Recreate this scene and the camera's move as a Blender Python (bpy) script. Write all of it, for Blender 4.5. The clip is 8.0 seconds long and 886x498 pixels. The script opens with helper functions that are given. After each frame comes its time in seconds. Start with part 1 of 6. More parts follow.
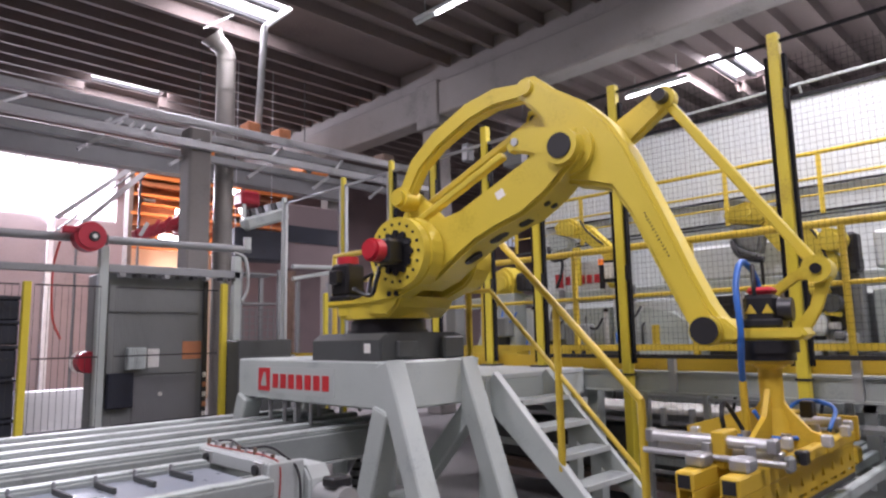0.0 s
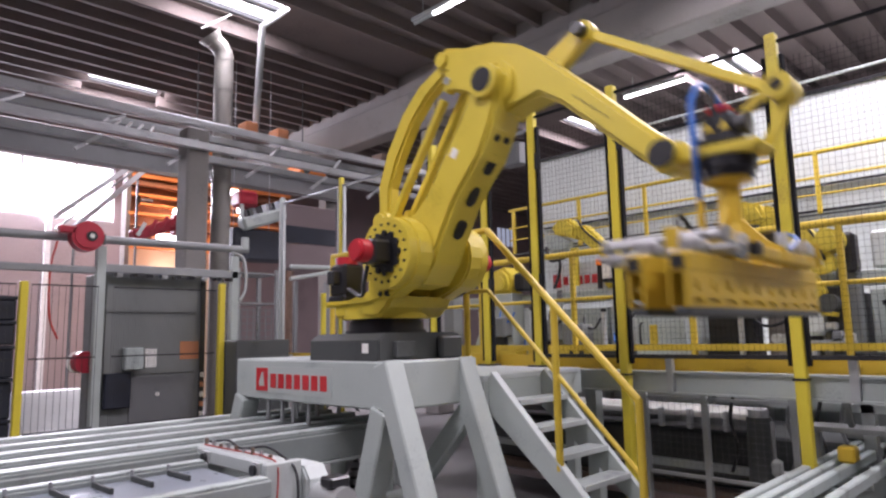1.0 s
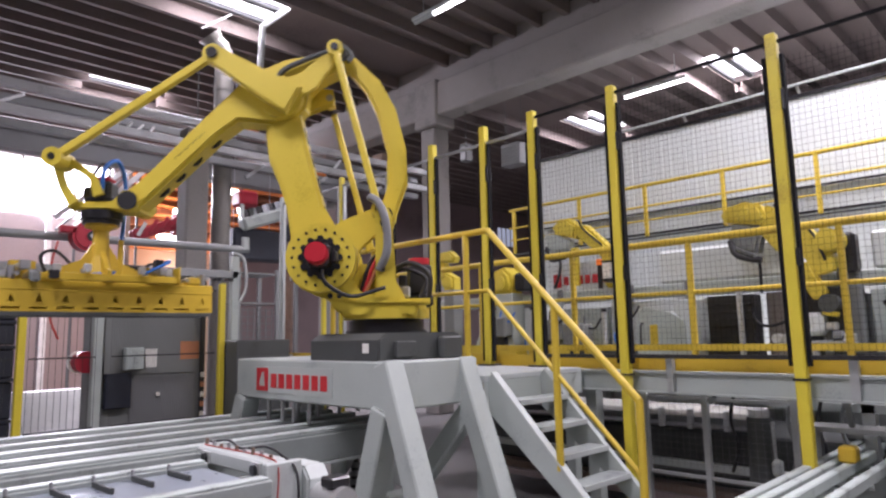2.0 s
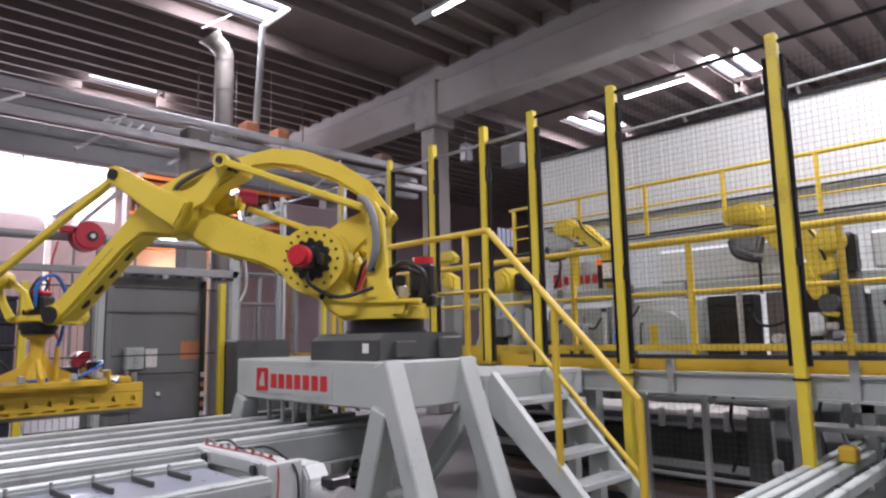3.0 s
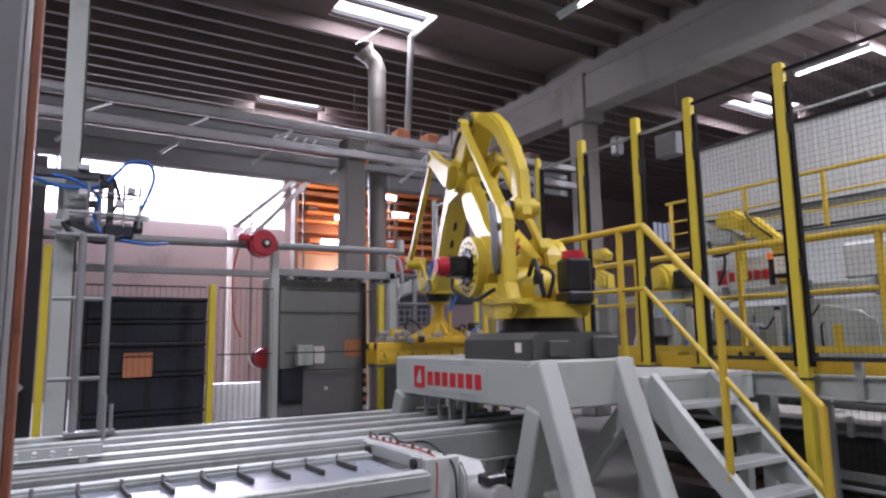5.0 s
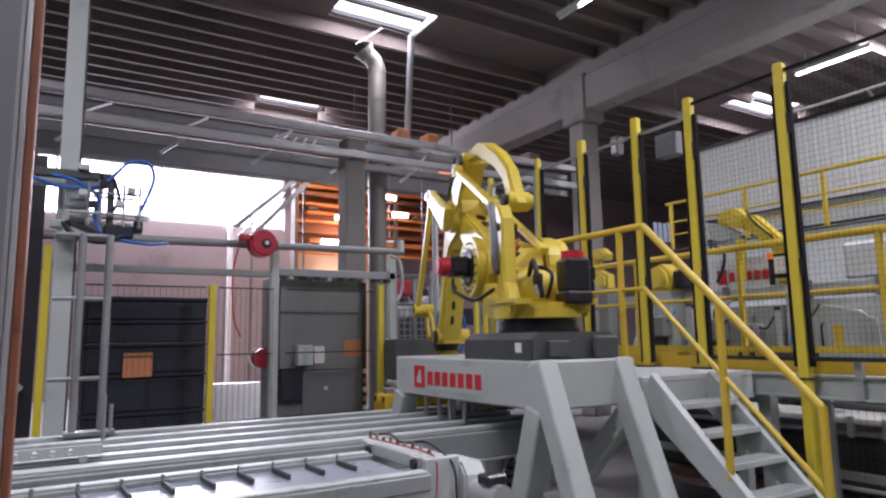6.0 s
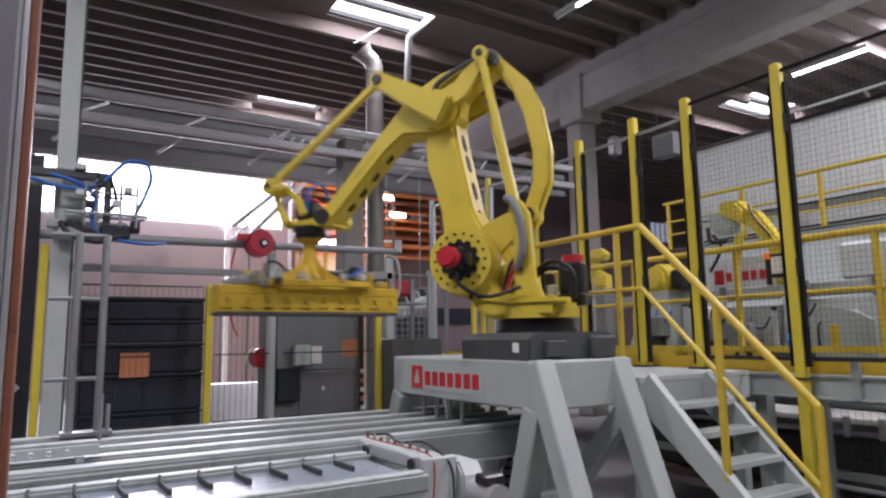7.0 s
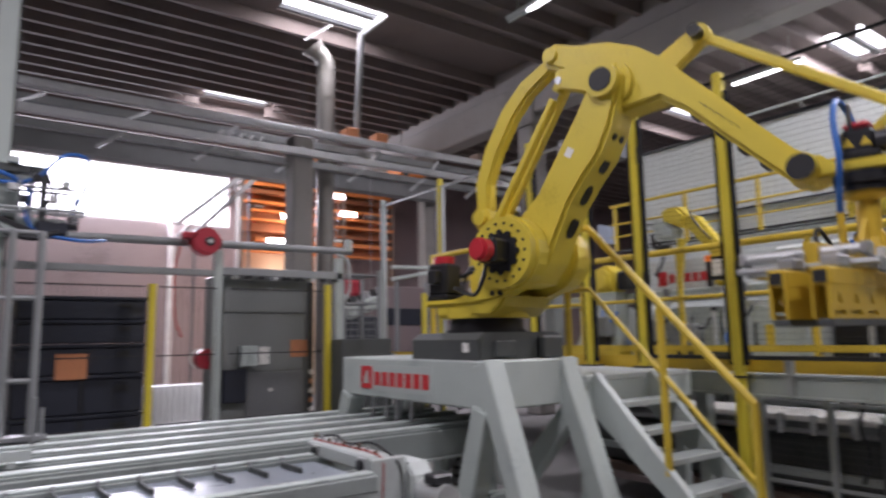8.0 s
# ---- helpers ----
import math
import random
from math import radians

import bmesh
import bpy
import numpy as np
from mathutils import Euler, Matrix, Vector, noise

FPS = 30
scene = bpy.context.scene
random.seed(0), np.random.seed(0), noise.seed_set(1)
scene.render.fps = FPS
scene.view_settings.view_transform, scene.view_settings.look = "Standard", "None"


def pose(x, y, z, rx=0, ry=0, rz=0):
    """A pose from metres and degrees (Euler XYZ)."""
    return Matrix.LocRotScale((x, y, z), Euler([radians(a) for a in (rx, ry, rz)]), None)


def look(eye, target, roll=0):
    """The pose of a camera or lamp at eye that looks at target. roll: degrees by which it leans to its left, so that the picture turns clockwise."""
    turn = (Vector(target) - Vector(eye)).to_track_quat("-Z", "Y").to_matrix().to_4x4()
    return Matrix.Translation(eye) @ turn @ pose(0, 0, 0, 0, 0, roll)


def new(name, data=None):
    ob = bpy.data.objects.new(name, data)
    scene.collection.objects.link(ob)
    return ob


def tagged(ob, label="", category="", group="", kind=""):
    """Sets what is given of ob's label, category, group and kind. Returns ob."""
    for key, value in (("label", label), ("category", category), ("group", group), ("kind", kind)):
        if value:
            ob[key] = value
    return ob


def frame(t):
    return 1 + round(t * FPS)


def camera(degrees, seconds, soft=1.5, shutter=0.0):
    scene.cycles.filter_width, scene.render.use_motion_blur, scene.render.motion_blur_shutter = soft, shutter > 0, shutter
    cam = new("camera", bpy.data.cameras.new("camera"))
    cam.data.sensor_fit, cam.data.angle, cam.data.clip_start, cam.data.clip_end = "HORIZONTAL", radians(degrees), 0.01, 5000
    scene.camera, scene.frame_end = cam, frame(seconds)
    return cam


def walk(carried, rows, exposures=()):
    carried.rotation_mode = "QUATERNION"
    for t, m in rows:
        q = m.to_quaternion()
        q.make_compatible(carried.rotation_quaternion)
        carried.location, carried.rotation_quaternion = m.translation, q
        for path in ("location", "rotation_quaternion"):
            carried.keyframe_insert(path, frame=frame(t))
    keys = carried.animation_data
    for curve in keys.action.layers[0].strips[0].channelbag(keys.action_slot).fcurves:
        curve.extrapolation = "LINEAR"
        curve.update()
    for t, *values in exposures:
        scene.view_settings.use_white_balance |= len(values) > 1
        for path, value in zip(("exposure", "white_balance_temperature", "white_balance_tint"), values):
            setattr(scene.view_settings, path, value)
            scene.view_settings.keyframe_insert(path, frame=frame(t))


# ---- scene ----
# The camera stands still and pans.
EYE = (0.0, 0.0, 1.6)


def aim(yaw):
    k = yaw / 13.2
    return pose(*EYE, 90 + 7.61 + 0.18 * k, 1.19 - 0.29 * k, yaw - 44.5)


cam = camera(68.5, 8.0, soft=2.4, shutter=0.5)
walk(cam, [(t, aim(a)) for t, a in (
    (0.0, 0.0), (0.6, -0.05), (0.8, -0.19), (1.5, -0.15), (3.0, -0.15), (3.3, -0.15), (3.4, 0.0), (3.5, 0.75), (3.6, 3.54), (3.7, 6.73),
    (3.8, 11.1), (3.9, 12.27), (4.0, 13.24), (4.2, 13.14), (4.5, 13.1), (6.0, 13.1), (6.5, 12.88), (7.5, 12.88), (7.6, 12.85),
    (7.7, 12.56), (7.8, 11.49), (7.9, 10.42), (8.0, 8.54))],
     exposures=[(0.0, 0.30, 6150, 27), (3.4, 0.30, 6150, 27), (4.0, 0.25, 6000, 27), (4.5, 0.08, 6000, 27), (6.0, -0.06, 6000, 25), (8.0, -0.09, 6150, 22)])

# ---- light ----
world = bpy.data.worlds.new("sky")
scene.world = world
world.use_nodes = True
wn, wl = world.node_tree.nodes, world.node_tree.links
sky = wn.new("ShaderNodeTexSky")
sky.sky_type, sky.sun_disc, sky.sun_elevation, sky.sun_rotation = "NISHITA", False, radians(50), radians(20)
wl.new(sky.outputs[0], wn["Background"].inputs[0])
wn["Background"].inputs[1].default_value = 0.1


def skylight_lamp(x, y, z, sx, sy, watts, tint=(1.0, 0.98, 0.95)):
    d = bpy.data.lights.new("skylight_lamp", "AREA")
    d.shape, d.size, d.size_y, d.energy, d.color = "RECTANGLE", sx, sy, watts, tint
    ob = new("skylight_lamp", d)
    ob.matrix_world = pose(x, y, z)
    return ob


def point_lamp(x, y, z, watts, tint):
    d = bpy.data.lights.new("rack_fill_lamp", "POINT")
    d.energy, d.color, d.shadow_soft_size = watts, tint, 0.25
    ob = new("rack_fill_lamp", d)
    ob.matrix_world = pose(x, y, z)
    return ob


# ---- materials ----
def material(name, base, rough=0.5, metal=0.0, spread=0.12, scale=3.0, fine=60.0, bump=0.0, dirt=None, spec=0.5, emit=None):
    m = bpy.data.materials.new(name)
    m.use_nodes = True
    n, l = m.node_tree.nodes, m.node_tree.links
    b = n["Principled BSDF"]
    b.inputs["Roughness"].default_value, b.inputs["Metallic"].default_value = rough, metal
    b.inputs["Specular IOR Level"].default_value = spec
    tc = n.new("ShaderNodeTexCoord")
    a, c = n.new("ShaderNodeTexNoise"), n.new("ShaderNodeTexNoise")
    a.inputs["Scale"].default_value, a.inputs["Detail"].default_value = scale, 5
    c.inputs["Scale"].default_value, c.inputs["Detail"].default_value = fine, 3
    l.new(tc.outputs["Object"], a.inputs["Vector"])
    l.new(tc.outputs["Object"], c.inputs["Vector"])
    add = n.new("ShaderNodeMath")
    add.operation = "MULTIPLY_ADD"
    add.inputs[1].default_value = 0.35
    l.new(c.outputs["Fac"], add.inputs[0])
    l.new(a.outputs["Fac"], add.inputs[2])
    ramp = n.new("ShaderNodeValToRGB")
    low = [v * (1 - 2.2 * spread) for v in base] if dirt is None else list(dirt)
    ramp.color_ramp.elements[0].position, ramp.color_ramp.elements[1].position = 0.42, 0.92
    ramp.color_ramp.elements[0].color = (*low, 1)
    ramp.color_ramp.elements[1].color = (*[min(1, v * (1 + spread)) for v in base], 1)
    mid = ramp.color_ramp.elements.new(0.58)
    mid.color = (*base, 1)
    l.new(add.outputs[0], ramp.inputs[0])
    l.new(ramp.outputs[0], b.inputs["Base Color"])
    rr = n.new("ShaderNodeMapRange")
    rr.inputs["To Min"].default_value, rr.inputs["To Max"].default_value = max(0.05, rough - 0.12), min(1, rough + 0.15)
    l.new(a.outputs["Fac"], rr.inputs[0])
    l.new(rr.outputs[0], b.inputs["Roughness"])
    if bump:
        bp = n.new("ShaderNodeBump")
        bp.inputs["Strength"].default_value, bp.inputs["Distance"].default_value = bump, 0.01
        l.new(add.outputs[0], bp.inputs["Height"])
        l.new(bp.outputs[0], b.inputs["Normal"])
    if emit:
        b.inputs["Emission Color"].default_value = (*emit[:3], 1)
        b.inputs["Emission Strength"].default_value = emit[3]
    return m


YELLOW = material("robot_yellow_paint", (0.60, 0.47, 0.045), 0.40, spread=0.07, dirt=(0.48, 0.37, 0.03))
FENCEYEL = material("fence_yellow_paint", (0.60, 0.49, 0.035), 0.45, spread=0.08, dirt=(0.43, 0.33, 0.03))
SAFETY = material("safety_yellow_paint", (0.57, 0.41, 0.035), 0.45, spread=0.08, dirt=(0.42, 0.28, 0.03))
TOOLYEL = material("tool_yellow_paint", (0.54, 0.36, 0.025), 0.45, spread=0.1, dirt=(0.38, 0.25, 0.025))
GREY = material("pale_grey_paint", (0.385, 0.428, 0.405), 0.5, spread=0.07, dirt=(0.30, 0.335, 0.33))
WHITEGREY = material("off_white_paint", (0.45, 0.49, 0.475), 0.5, spread=0.06, dirt=(0.40, 0.42, 0.42))
DARKGREY = material("dark_cast_iron_paint", (0.060, 0.065, 0.064), 0.55, spread=0.15)
BLACK = material("black_rubber", (0.012, 0.012, 0.014), 0.5, spread=0.2)
BLACKM = material("black_enamel", (0.016, 0.016, 0.018), 0.35, spread=0.2)
RED = material("red_plastic", (0.46, 0.018, 0.03), 0.4, spread=0.08)
SIGNRED = material("sign_red_print", (0.50, 0.02, 0.025), 0.5, spread=0.05)
SIGNWHITE = material("sign_white_plate", (0.40, 0.44, 0.42), 0.5, spread=0.04)
STEEL = material("bare_steel", (0.42, 0.43, 0.44), 0.38, 0.85, spread=0.12)
ALU = material("brushed_aluminium", (0.62, 0.63, 0.63), 0.35, 0.7, spread=0.1)
# On the conveyors this pair paints rail tops as lit and sides as shaded.
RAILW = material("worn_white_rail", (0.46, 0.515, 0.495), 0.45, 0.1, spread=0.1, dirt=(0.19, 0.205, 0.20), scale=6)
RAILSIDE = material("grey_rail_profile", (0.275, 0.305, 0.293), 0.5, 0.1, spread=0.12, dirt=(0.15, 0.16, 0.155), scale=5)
MESHBLACK = material("matt_black_wire", (0.008, 0.008, 0.009), 0.8, spread=0.1, spec=0.15)
REEL = material("dark_red_plastic", (0.36, 0.018, 0.035), 0.45, spread=0.1)
GALVD = material("weathered_pipe", (0.25, 0.26, 0.265), 0.5, 0.4, spread=0.15)
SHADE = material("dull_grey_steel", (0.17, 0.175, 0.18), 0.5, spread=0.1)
FLUE = material("dull_flue_steel", (0.20, 0.19, 0.175), 0.45, 0.35, spread=0.14, scale=2.5)
PIPE = material("galvanised_pipe", (0.40, 0.42, 0.42), 0.45, 0.5, spread=0.12)
GALV = material("galvanised_sheet", (0.44, 0.45, 0.46), 0.45, 0.5, spread=0.15)
CONCRETE = material("grey_concrete", (0.24, 0.225, 0.215), 0.85, spread=0.14, scale=1.2, fine=30, bump=0.25)
CEILING = material("sooty_concrete_ceiling", (0.133, 0.107, 0.100), 0.9, spread=0.16, scale=0.8, fine=20, bump=0.25)
FLOOR = material("worn_concrete_floor", (0.20, 0.195, 0.195), 0.6, spread=0.18, scale=0.7, fine=25, bump=0.12)
BLOCK = material("pinkish_block_wall", (0.36, 0.29, 0.285), 0.85, spread=0.12, scale=0.6, fine=12, bump=0.3)
PURPLE = material("dark_painted_wall", (0.205, 0.158, 0.162), 0.8, spread=0.15, scale=0.7, bump=0.2)
PANEL = material("white_steel_panel", (0.575, 0.61, 0.595), 0.5, spread=0.02, scale=1.5)
CABINET = material("grey_machine_cabinet", (0.175, 0.185, 0.18), 0.5, spread=0.1, scale=2)
CRATE = material("dark_blue_crates", (0.012, 0.015, 0.026), 0.55, spread=0.3, scale=4)
ORANGE = material("orange_sheet", (0.68, 0.20, 0.04), 0.55, spread=0.22, scale=1.0)
RUST = material("rust_orange_board", (0.30, 0.095, 0.03), 0.7, spread=0.3, scale=0.8)
CREAM = material("pale_warm_plaster", (0.74, 0.56, 0.38), 0.8, spread=0.08, scale=0.8)
GLOSSWHITE = material("glossy_white", (0.90, 0.90, 0.90), 0.25, spread=0.03, scale=3)
WOOD = material("brown_wood_edge", (0.20, 0.07, 0.035), 0.6, spread=0.25, scale=8, fine=90)
PAPER = material("paper", (0.75, 0.74, 0.70), 0.8, spread=0.04)
CARD = material("orange_notice", (0.50, 0.20, 0.09), 0.7, spread=0.08)
BLUE = material("blue_hose", (0.02, 0.12, 0.42), 0.4, spread=0.1)
REDHOSE = material("red_hose", (0.40, 0.04, 0.03), 0.5, spread=0.1)
BED = material("pale_blue_belt", (0.25, 0.285, 0.33), 0.30, spread=0.12, scale=9)
BROWNGREY = material("brown_grey_cladding", (0.21, 0.185, 0.165), 0.6, spread=0.15, scale=4)
BROWN = material("rusty_brown_machine", (0.16, 0.11, 0.085), 0.7, spread=0.3, scale=5)
TUBE = material("lamp_tube", (0.9, 0.9, 0.9), 0.4, spread=0.0, emit=(1, 0.98, 0.95, 9.0))
GLOW = material("skylight_sheet", (0.9, 0.9, 0.9), 0.5, spread=0.0, emit=(1, 1, 1.0, 4.0))
DAY = material("overcast_daylight", (0.9, 0.9, 0.9), 0.5, spread=0.0, emit=(0.96, 0.97, 1.0, 6.0))
PANE = material("frosted_daylit_pane", (0.6, 0.65, 0.75), 0.3, spread=0.0, emit=(0.75, 0.85, 1.0, 0.3))
LAMPORANGE = material("orange_indicator", (0.7, 0.15, 0.02), 0.4, spread=0.0, emit=(1, 0.25, 0.03, 0.35))


# ---- mesh helpers ----
def fresh():
    return bmesh.new()


def box(bm, x0, x1, y0, y1, z0, z1, bev=0.0):
    m = Matrix.Translation(((x0 + x1) / 2, (y0 + y1) / 2, (z0 + z1) / 2)) @ Matrix.Diagonal((abs(x1 - x0), abs(y1 - y0), abs(z1 - z0), 1))
    r = bmesh.ops.create_cube(bm, size=1.0, matrix=m)
    if bev:
        es = {e for v in r["verts"] for e in v.link_edges}
        bmesh.ops.bevel(bm, geom=list(es), offset=bev, segments=1, affect="EDGES")
    return bm


def rod(bm, a, b, r, n=14, r2=None):
    a, b = Vector(a), Vector(b)
    d = b - a
    m = Matrix.Translation((a + b) / 2) @ d.to_track_quat("Z", "Y").to_matrix().to_4x4()
    res = bmesh.ops.create_cone(bm, cap_ends=True, segments=n, radius1=r, radius2=r if r2 is None else r2, depth=d.length, matrix=m)
    for v in res["verts"]:
        for f in v.link_faces:
            if len(f.verts) == 4:
                f.smooth = True
            else:
                for e in f.edges:
                    e.smooth = False
    return bm


def bar(bm, a, b, w, h, bev=0.0):
    """A rectangular bar from a to b: w across (level), h in the other way."""
    a, b = Vector(a), Vector(b)
    d = (b - a).normalized()
    side = d.cross(Vector((0, 0, 1)))
    side = Vector((1, 0, 0)) if side.length < 1e-4 else side.normalized()
    up = side.cross(d).normalized()
    rot = Matrix((side, d, up)).transposed().to_4x4()
    m = Matrix.Translation((a + b) / 2) @ rot @ Matrix.Diagonal((w, (b - a).length, h, 1))
    r = bmesh.ops.create_cube(bm, size=1.0, matrix=m)
    if bev:
        es = {e for v in r["verts"] for e in v.link_edges}
        bmesh.ops.bevel(bm, geom=list(es), offset=bev, segments=1, affect="EDGES")
    return bm


def prism(bm, pts, y0, y1, bev=0.0):
    """A plate with its outline in x and z, from y0 to y1."""
    vs = [bm.verts.new((x, y0, z)) for x, z in pts]
    f = bm.faces.new(vs)
    f.normal_update()
    if f.normal.y > 0:
        f.normal_flip()
    r = bmesh.ops.extrude_face_region(bm, geom=[f])
    nv = [g for g in r["geom"] if isinstance(g, bmesh.types.BMVert)]
    bmesh.ops.translate(bm, verts=nv, vec=(0, y1 - y0, 0))
    bmesh.ops.recalc_face_normals(bm, faces=bm.faces)
    if bev:
        es = [e for e in {e for v in nv + vs for e in v.link_edges} if len(e.link_faces) == 2 and e.calc_face_angle(0) > 0.3
              and abs(e.verts[0].co.y - e.verts[1].co.y) < 1e-6]
        bmesh.ops.bevel(bm, geom=es, offset=bev, segments=2, affect="EDGES")
    return bm


def holed(bm, outer, holes, y0, y1):
    """A plate in x and z with holes through it."""
    edges = []
    for loop in [outer, *holes]:
        vs = [bm.verts.new((x, y0, z)) for x, z in loop]
        edges += [bm.edges.new((vs[i], vs[(i + 1) % len(vs)])) for i in range(len(vs))]
    r = bmesh.ops.triangle_fill(bm, use_beauty=True, use_dissolve=False, edges=edges, normal=(0, -1, 0))
    fs = [g for g in r["geom"] if isinstance(g, bmesh.types.BMFace)]
    ex = bmesh.ops.extrude_face_region(bm, geom=fs)
    bmesh.ops.translate(bm, verts=[g for g in ex["geom"] if isinstance(g, bmesh.types.BMVert)], vec=(0, y1 - y0, 0))
    bmesh.ops.recalc_face_normals(bm, faces=bm.faces)
    return bm


def strip(bm, pts, w, y0, y1, bev=0.02):
    """A bent flat link: a band of width w along points in x and z."""
    left, right = [], []
    for i, p in enumerate(pts):
        a, b = Vector(pts[max(0, i - 1)]), Vector(pts[min(len(pts) - 1, i + 1)])
        d = (b - a).normalized()
        nrm = Vector((-d.y, d.x)) * (w[i] if isinstance(w, (list, tuple)) else w) / 2
        left.append(tuple(Vector(p) + nrm))
        right.append(tuple(Vector(p) - nrm))
    return prism(bm, left + right[::-1], y0, y1, bev)


def circle(cx, cz, r, n=14, a0=0.0, a1=360.0):
    return [(cx + r * math.cos(radians(a0 + (a1 - a0) * i / n)), cz + r * math.sin(radians(a0 + (a1 - a0) * i / n))) for i in range(n if a1 - a0 == 360 else n + 1)]


def hose(bm, pts, r, n=8, k=8):
    """A round hose through points."""
    P = [Vector(p) for p in pts]
    P = [2 * P[0] - P[1]] + P + [2 * P[-1] - P[-2]]
    path = []
    for i in range(1, len(P) - 2):
        for j in range(k):
            t = j / k
            a, b, c, d = P[i - 1:i + 3]
            path.append(0.5 * (2 * b + (c - a) * t + (2 * a - 5 * b + 4 * c - d) * t * t + (3 * b - a - 3 * c + d) * t ** 3))
    path.append(P[-2])
    rings = []
    for i, p in enumerate(path):
        d = (path[min(i + 1, len(path) - 1)] - path[max(i - 1, 0)]).normalized()
        u = d.orthogonal().normalized() if not rings else (last - d * last.dot(d)).normalized()
        last, v = u, d.cross(u)
        rings.append([bm.verts.new(p + r * (math.cos(2 * math.pi * q / n) * u + math.sin(2 * math.pi * q / n) * v)) for q in range(n)])
    for a, b in zip(rings, rings[1:]):
        for q in range(n):
            bm.faces.new((a[q], a[(q + 1) % n], b[(q + 1) % n], b[q])).smooth = True
    bm.faces.new(rings[0][::-1])
    bm.faces.new(rings[-1])
    return bm


def mesh_of(name, bm, mat):
    me = bpy.data.meshes.new(name)
    bm.to_mesh(me)
    bm.free()
    me.materials.append(mat)
    return me


def part(name, bm, mat, parent, label=""):
    ob = new(name, mesh_of(name, bm, mat))
    ob.parent = parent
    return tagged(ob, label=label)


def thing(name, at, label, category, group="", kind=""):
    ob = new(name)
    ob.location = at
    ob.empty_display_size = 0.1
    return tagged(ob, label, category, group, kind)


def solid(name, bm, mat, label="", category="", kind="structure", group=""):
    return tagged(new(name, mesh_of(name, bm, mat)), label, category, group, kind)
# ---- the hall ----
X0, X1, Y0, Y1, ROOF = -16.0, 27.0, -16.0, 22.0, 7.6
solid("floor", box(fresh(), X0, X1, Y0, Y1 + 6, -0.2, 0.0), FLOOR, "worn grey concrete factory floor", "floor")


def wall_with_opening(name, along, x0, x1, y, z0, z1, ox0, ox1, oz0, oz1, mat, label):
    bm = fresh()
    for a, b, c, d in ((x0, ox0, z0, z1), (ox1, x1, z0, z1), (ox0, ox1, z0, oz0), (ox0, ox1, oz1, z1)):
        if b - a > 0.001 and d - c > 0.001:
            box(bm, a, b, y, y + 0.3, c, d)
    return solid(name, bm, mat, label, "wall")


wall_with_opening("wall_north", "x", X0, 7.7, Y1, 0, ROOF + 0.6, -0.4, 7.0, 5.40, 7.25, BLOCK, "pinkish block wall with a long strip window")
solid("wall_north_2", box(fresh(), 7.7, X1, 19.5, 19.8, 0, ROOF + 0.6), PURPLE, "dark dull purple painted wall of the hall", "wall")
solid("wall_west", box(fresh(), X0 - 0.3, X0, Y0, Y1 + 0.3, 0, ROOF + 0.6), BLOCK, "pinkish block wall of the hall", "wall")
solid("wall_south", box(fresh(), X0, X1, Y0 - 0.3, Y0, 0, ROOF + 0.6), BLOCK, "pinkish block wall of the hall", "wall")
solid("wall_east", box(fresh(), X1, X1 + 0.3, Y0, 19.8, 0, ROOF + 0.6), PURPLE, "dark painted wall of the hall", "wall")

# strip window with bars
win = thing("window_1", (0, Y1 + 0.1, 0), "overexposed long strip window with thin frames", "window", kind="structure")
bm = fresh()
box(bm, -0.4, 7.0, -0.02, 0.08, 5.40, 5.48)
box(bm, -0.4, 7.0, -0.02, 0.08, 7.17, 7.25)
part("window_frame", bm, ALU, win)
for i in range(5):
    part("mullion", box(fresh(), 1.45 * i + 0.05, 1.45 * i + 0.11, 0.0, 0.06, 5.48, 7.17), ALU, win)
solid("backdrop", box(fresh(), -6, 13, Y1 + 3.0, Y1 + 3.1, 3, 12), DAY, "bright overcast sky outside the window", "sky")
wl_d = bpy.data.lights.new("window_daylight", "AREA")
wl_d.shape, wl_d.size, wl_d.size_y, wl_d.energy, wl_d.color = "RECTANGLE", 6.8, 1.6, 1500, (0.95, 0.97, 1.0)
new("window_daylight", wl_d).matrix_world = look((3.3, Y1 - 0.05, 6.3), (3.3, 14.5, 0.0))

far_win = thing("window_2", (23.6, 19.49, 6.15), "narrow bluish window panes high in the dark wall", "window", kind="structure")
for i in range(4):
    part("pane", box(fresh(), -0.62 + 0.32 * i, -0.40 + 0.32 * i, -0.02, 0.0, -0.42, 0.42), PANE, far_win)
part("window_frame", box(fresh(), -0.68, 0.68, -0.06, -0.021, -0.50, -0.44), DARKGREY, far_win)

downpipe = thing("downpipe", (5.15, Y1 - 0.12, 0), "white square downpipe on the pinkish wall", "pipe")
part("pipe", box(fresh(), -0.08, 0.08, -0.06, 0.06, 0.0, 5.65, 0.01), GLOSSWHITE, downpipe)
for z in (1.5, 3.4, 5.2):
    part("bracket", box(fresh(), -0.12, 0.12, 0.061, 0.115, z, z + 0.05), STEEL, downpipe)

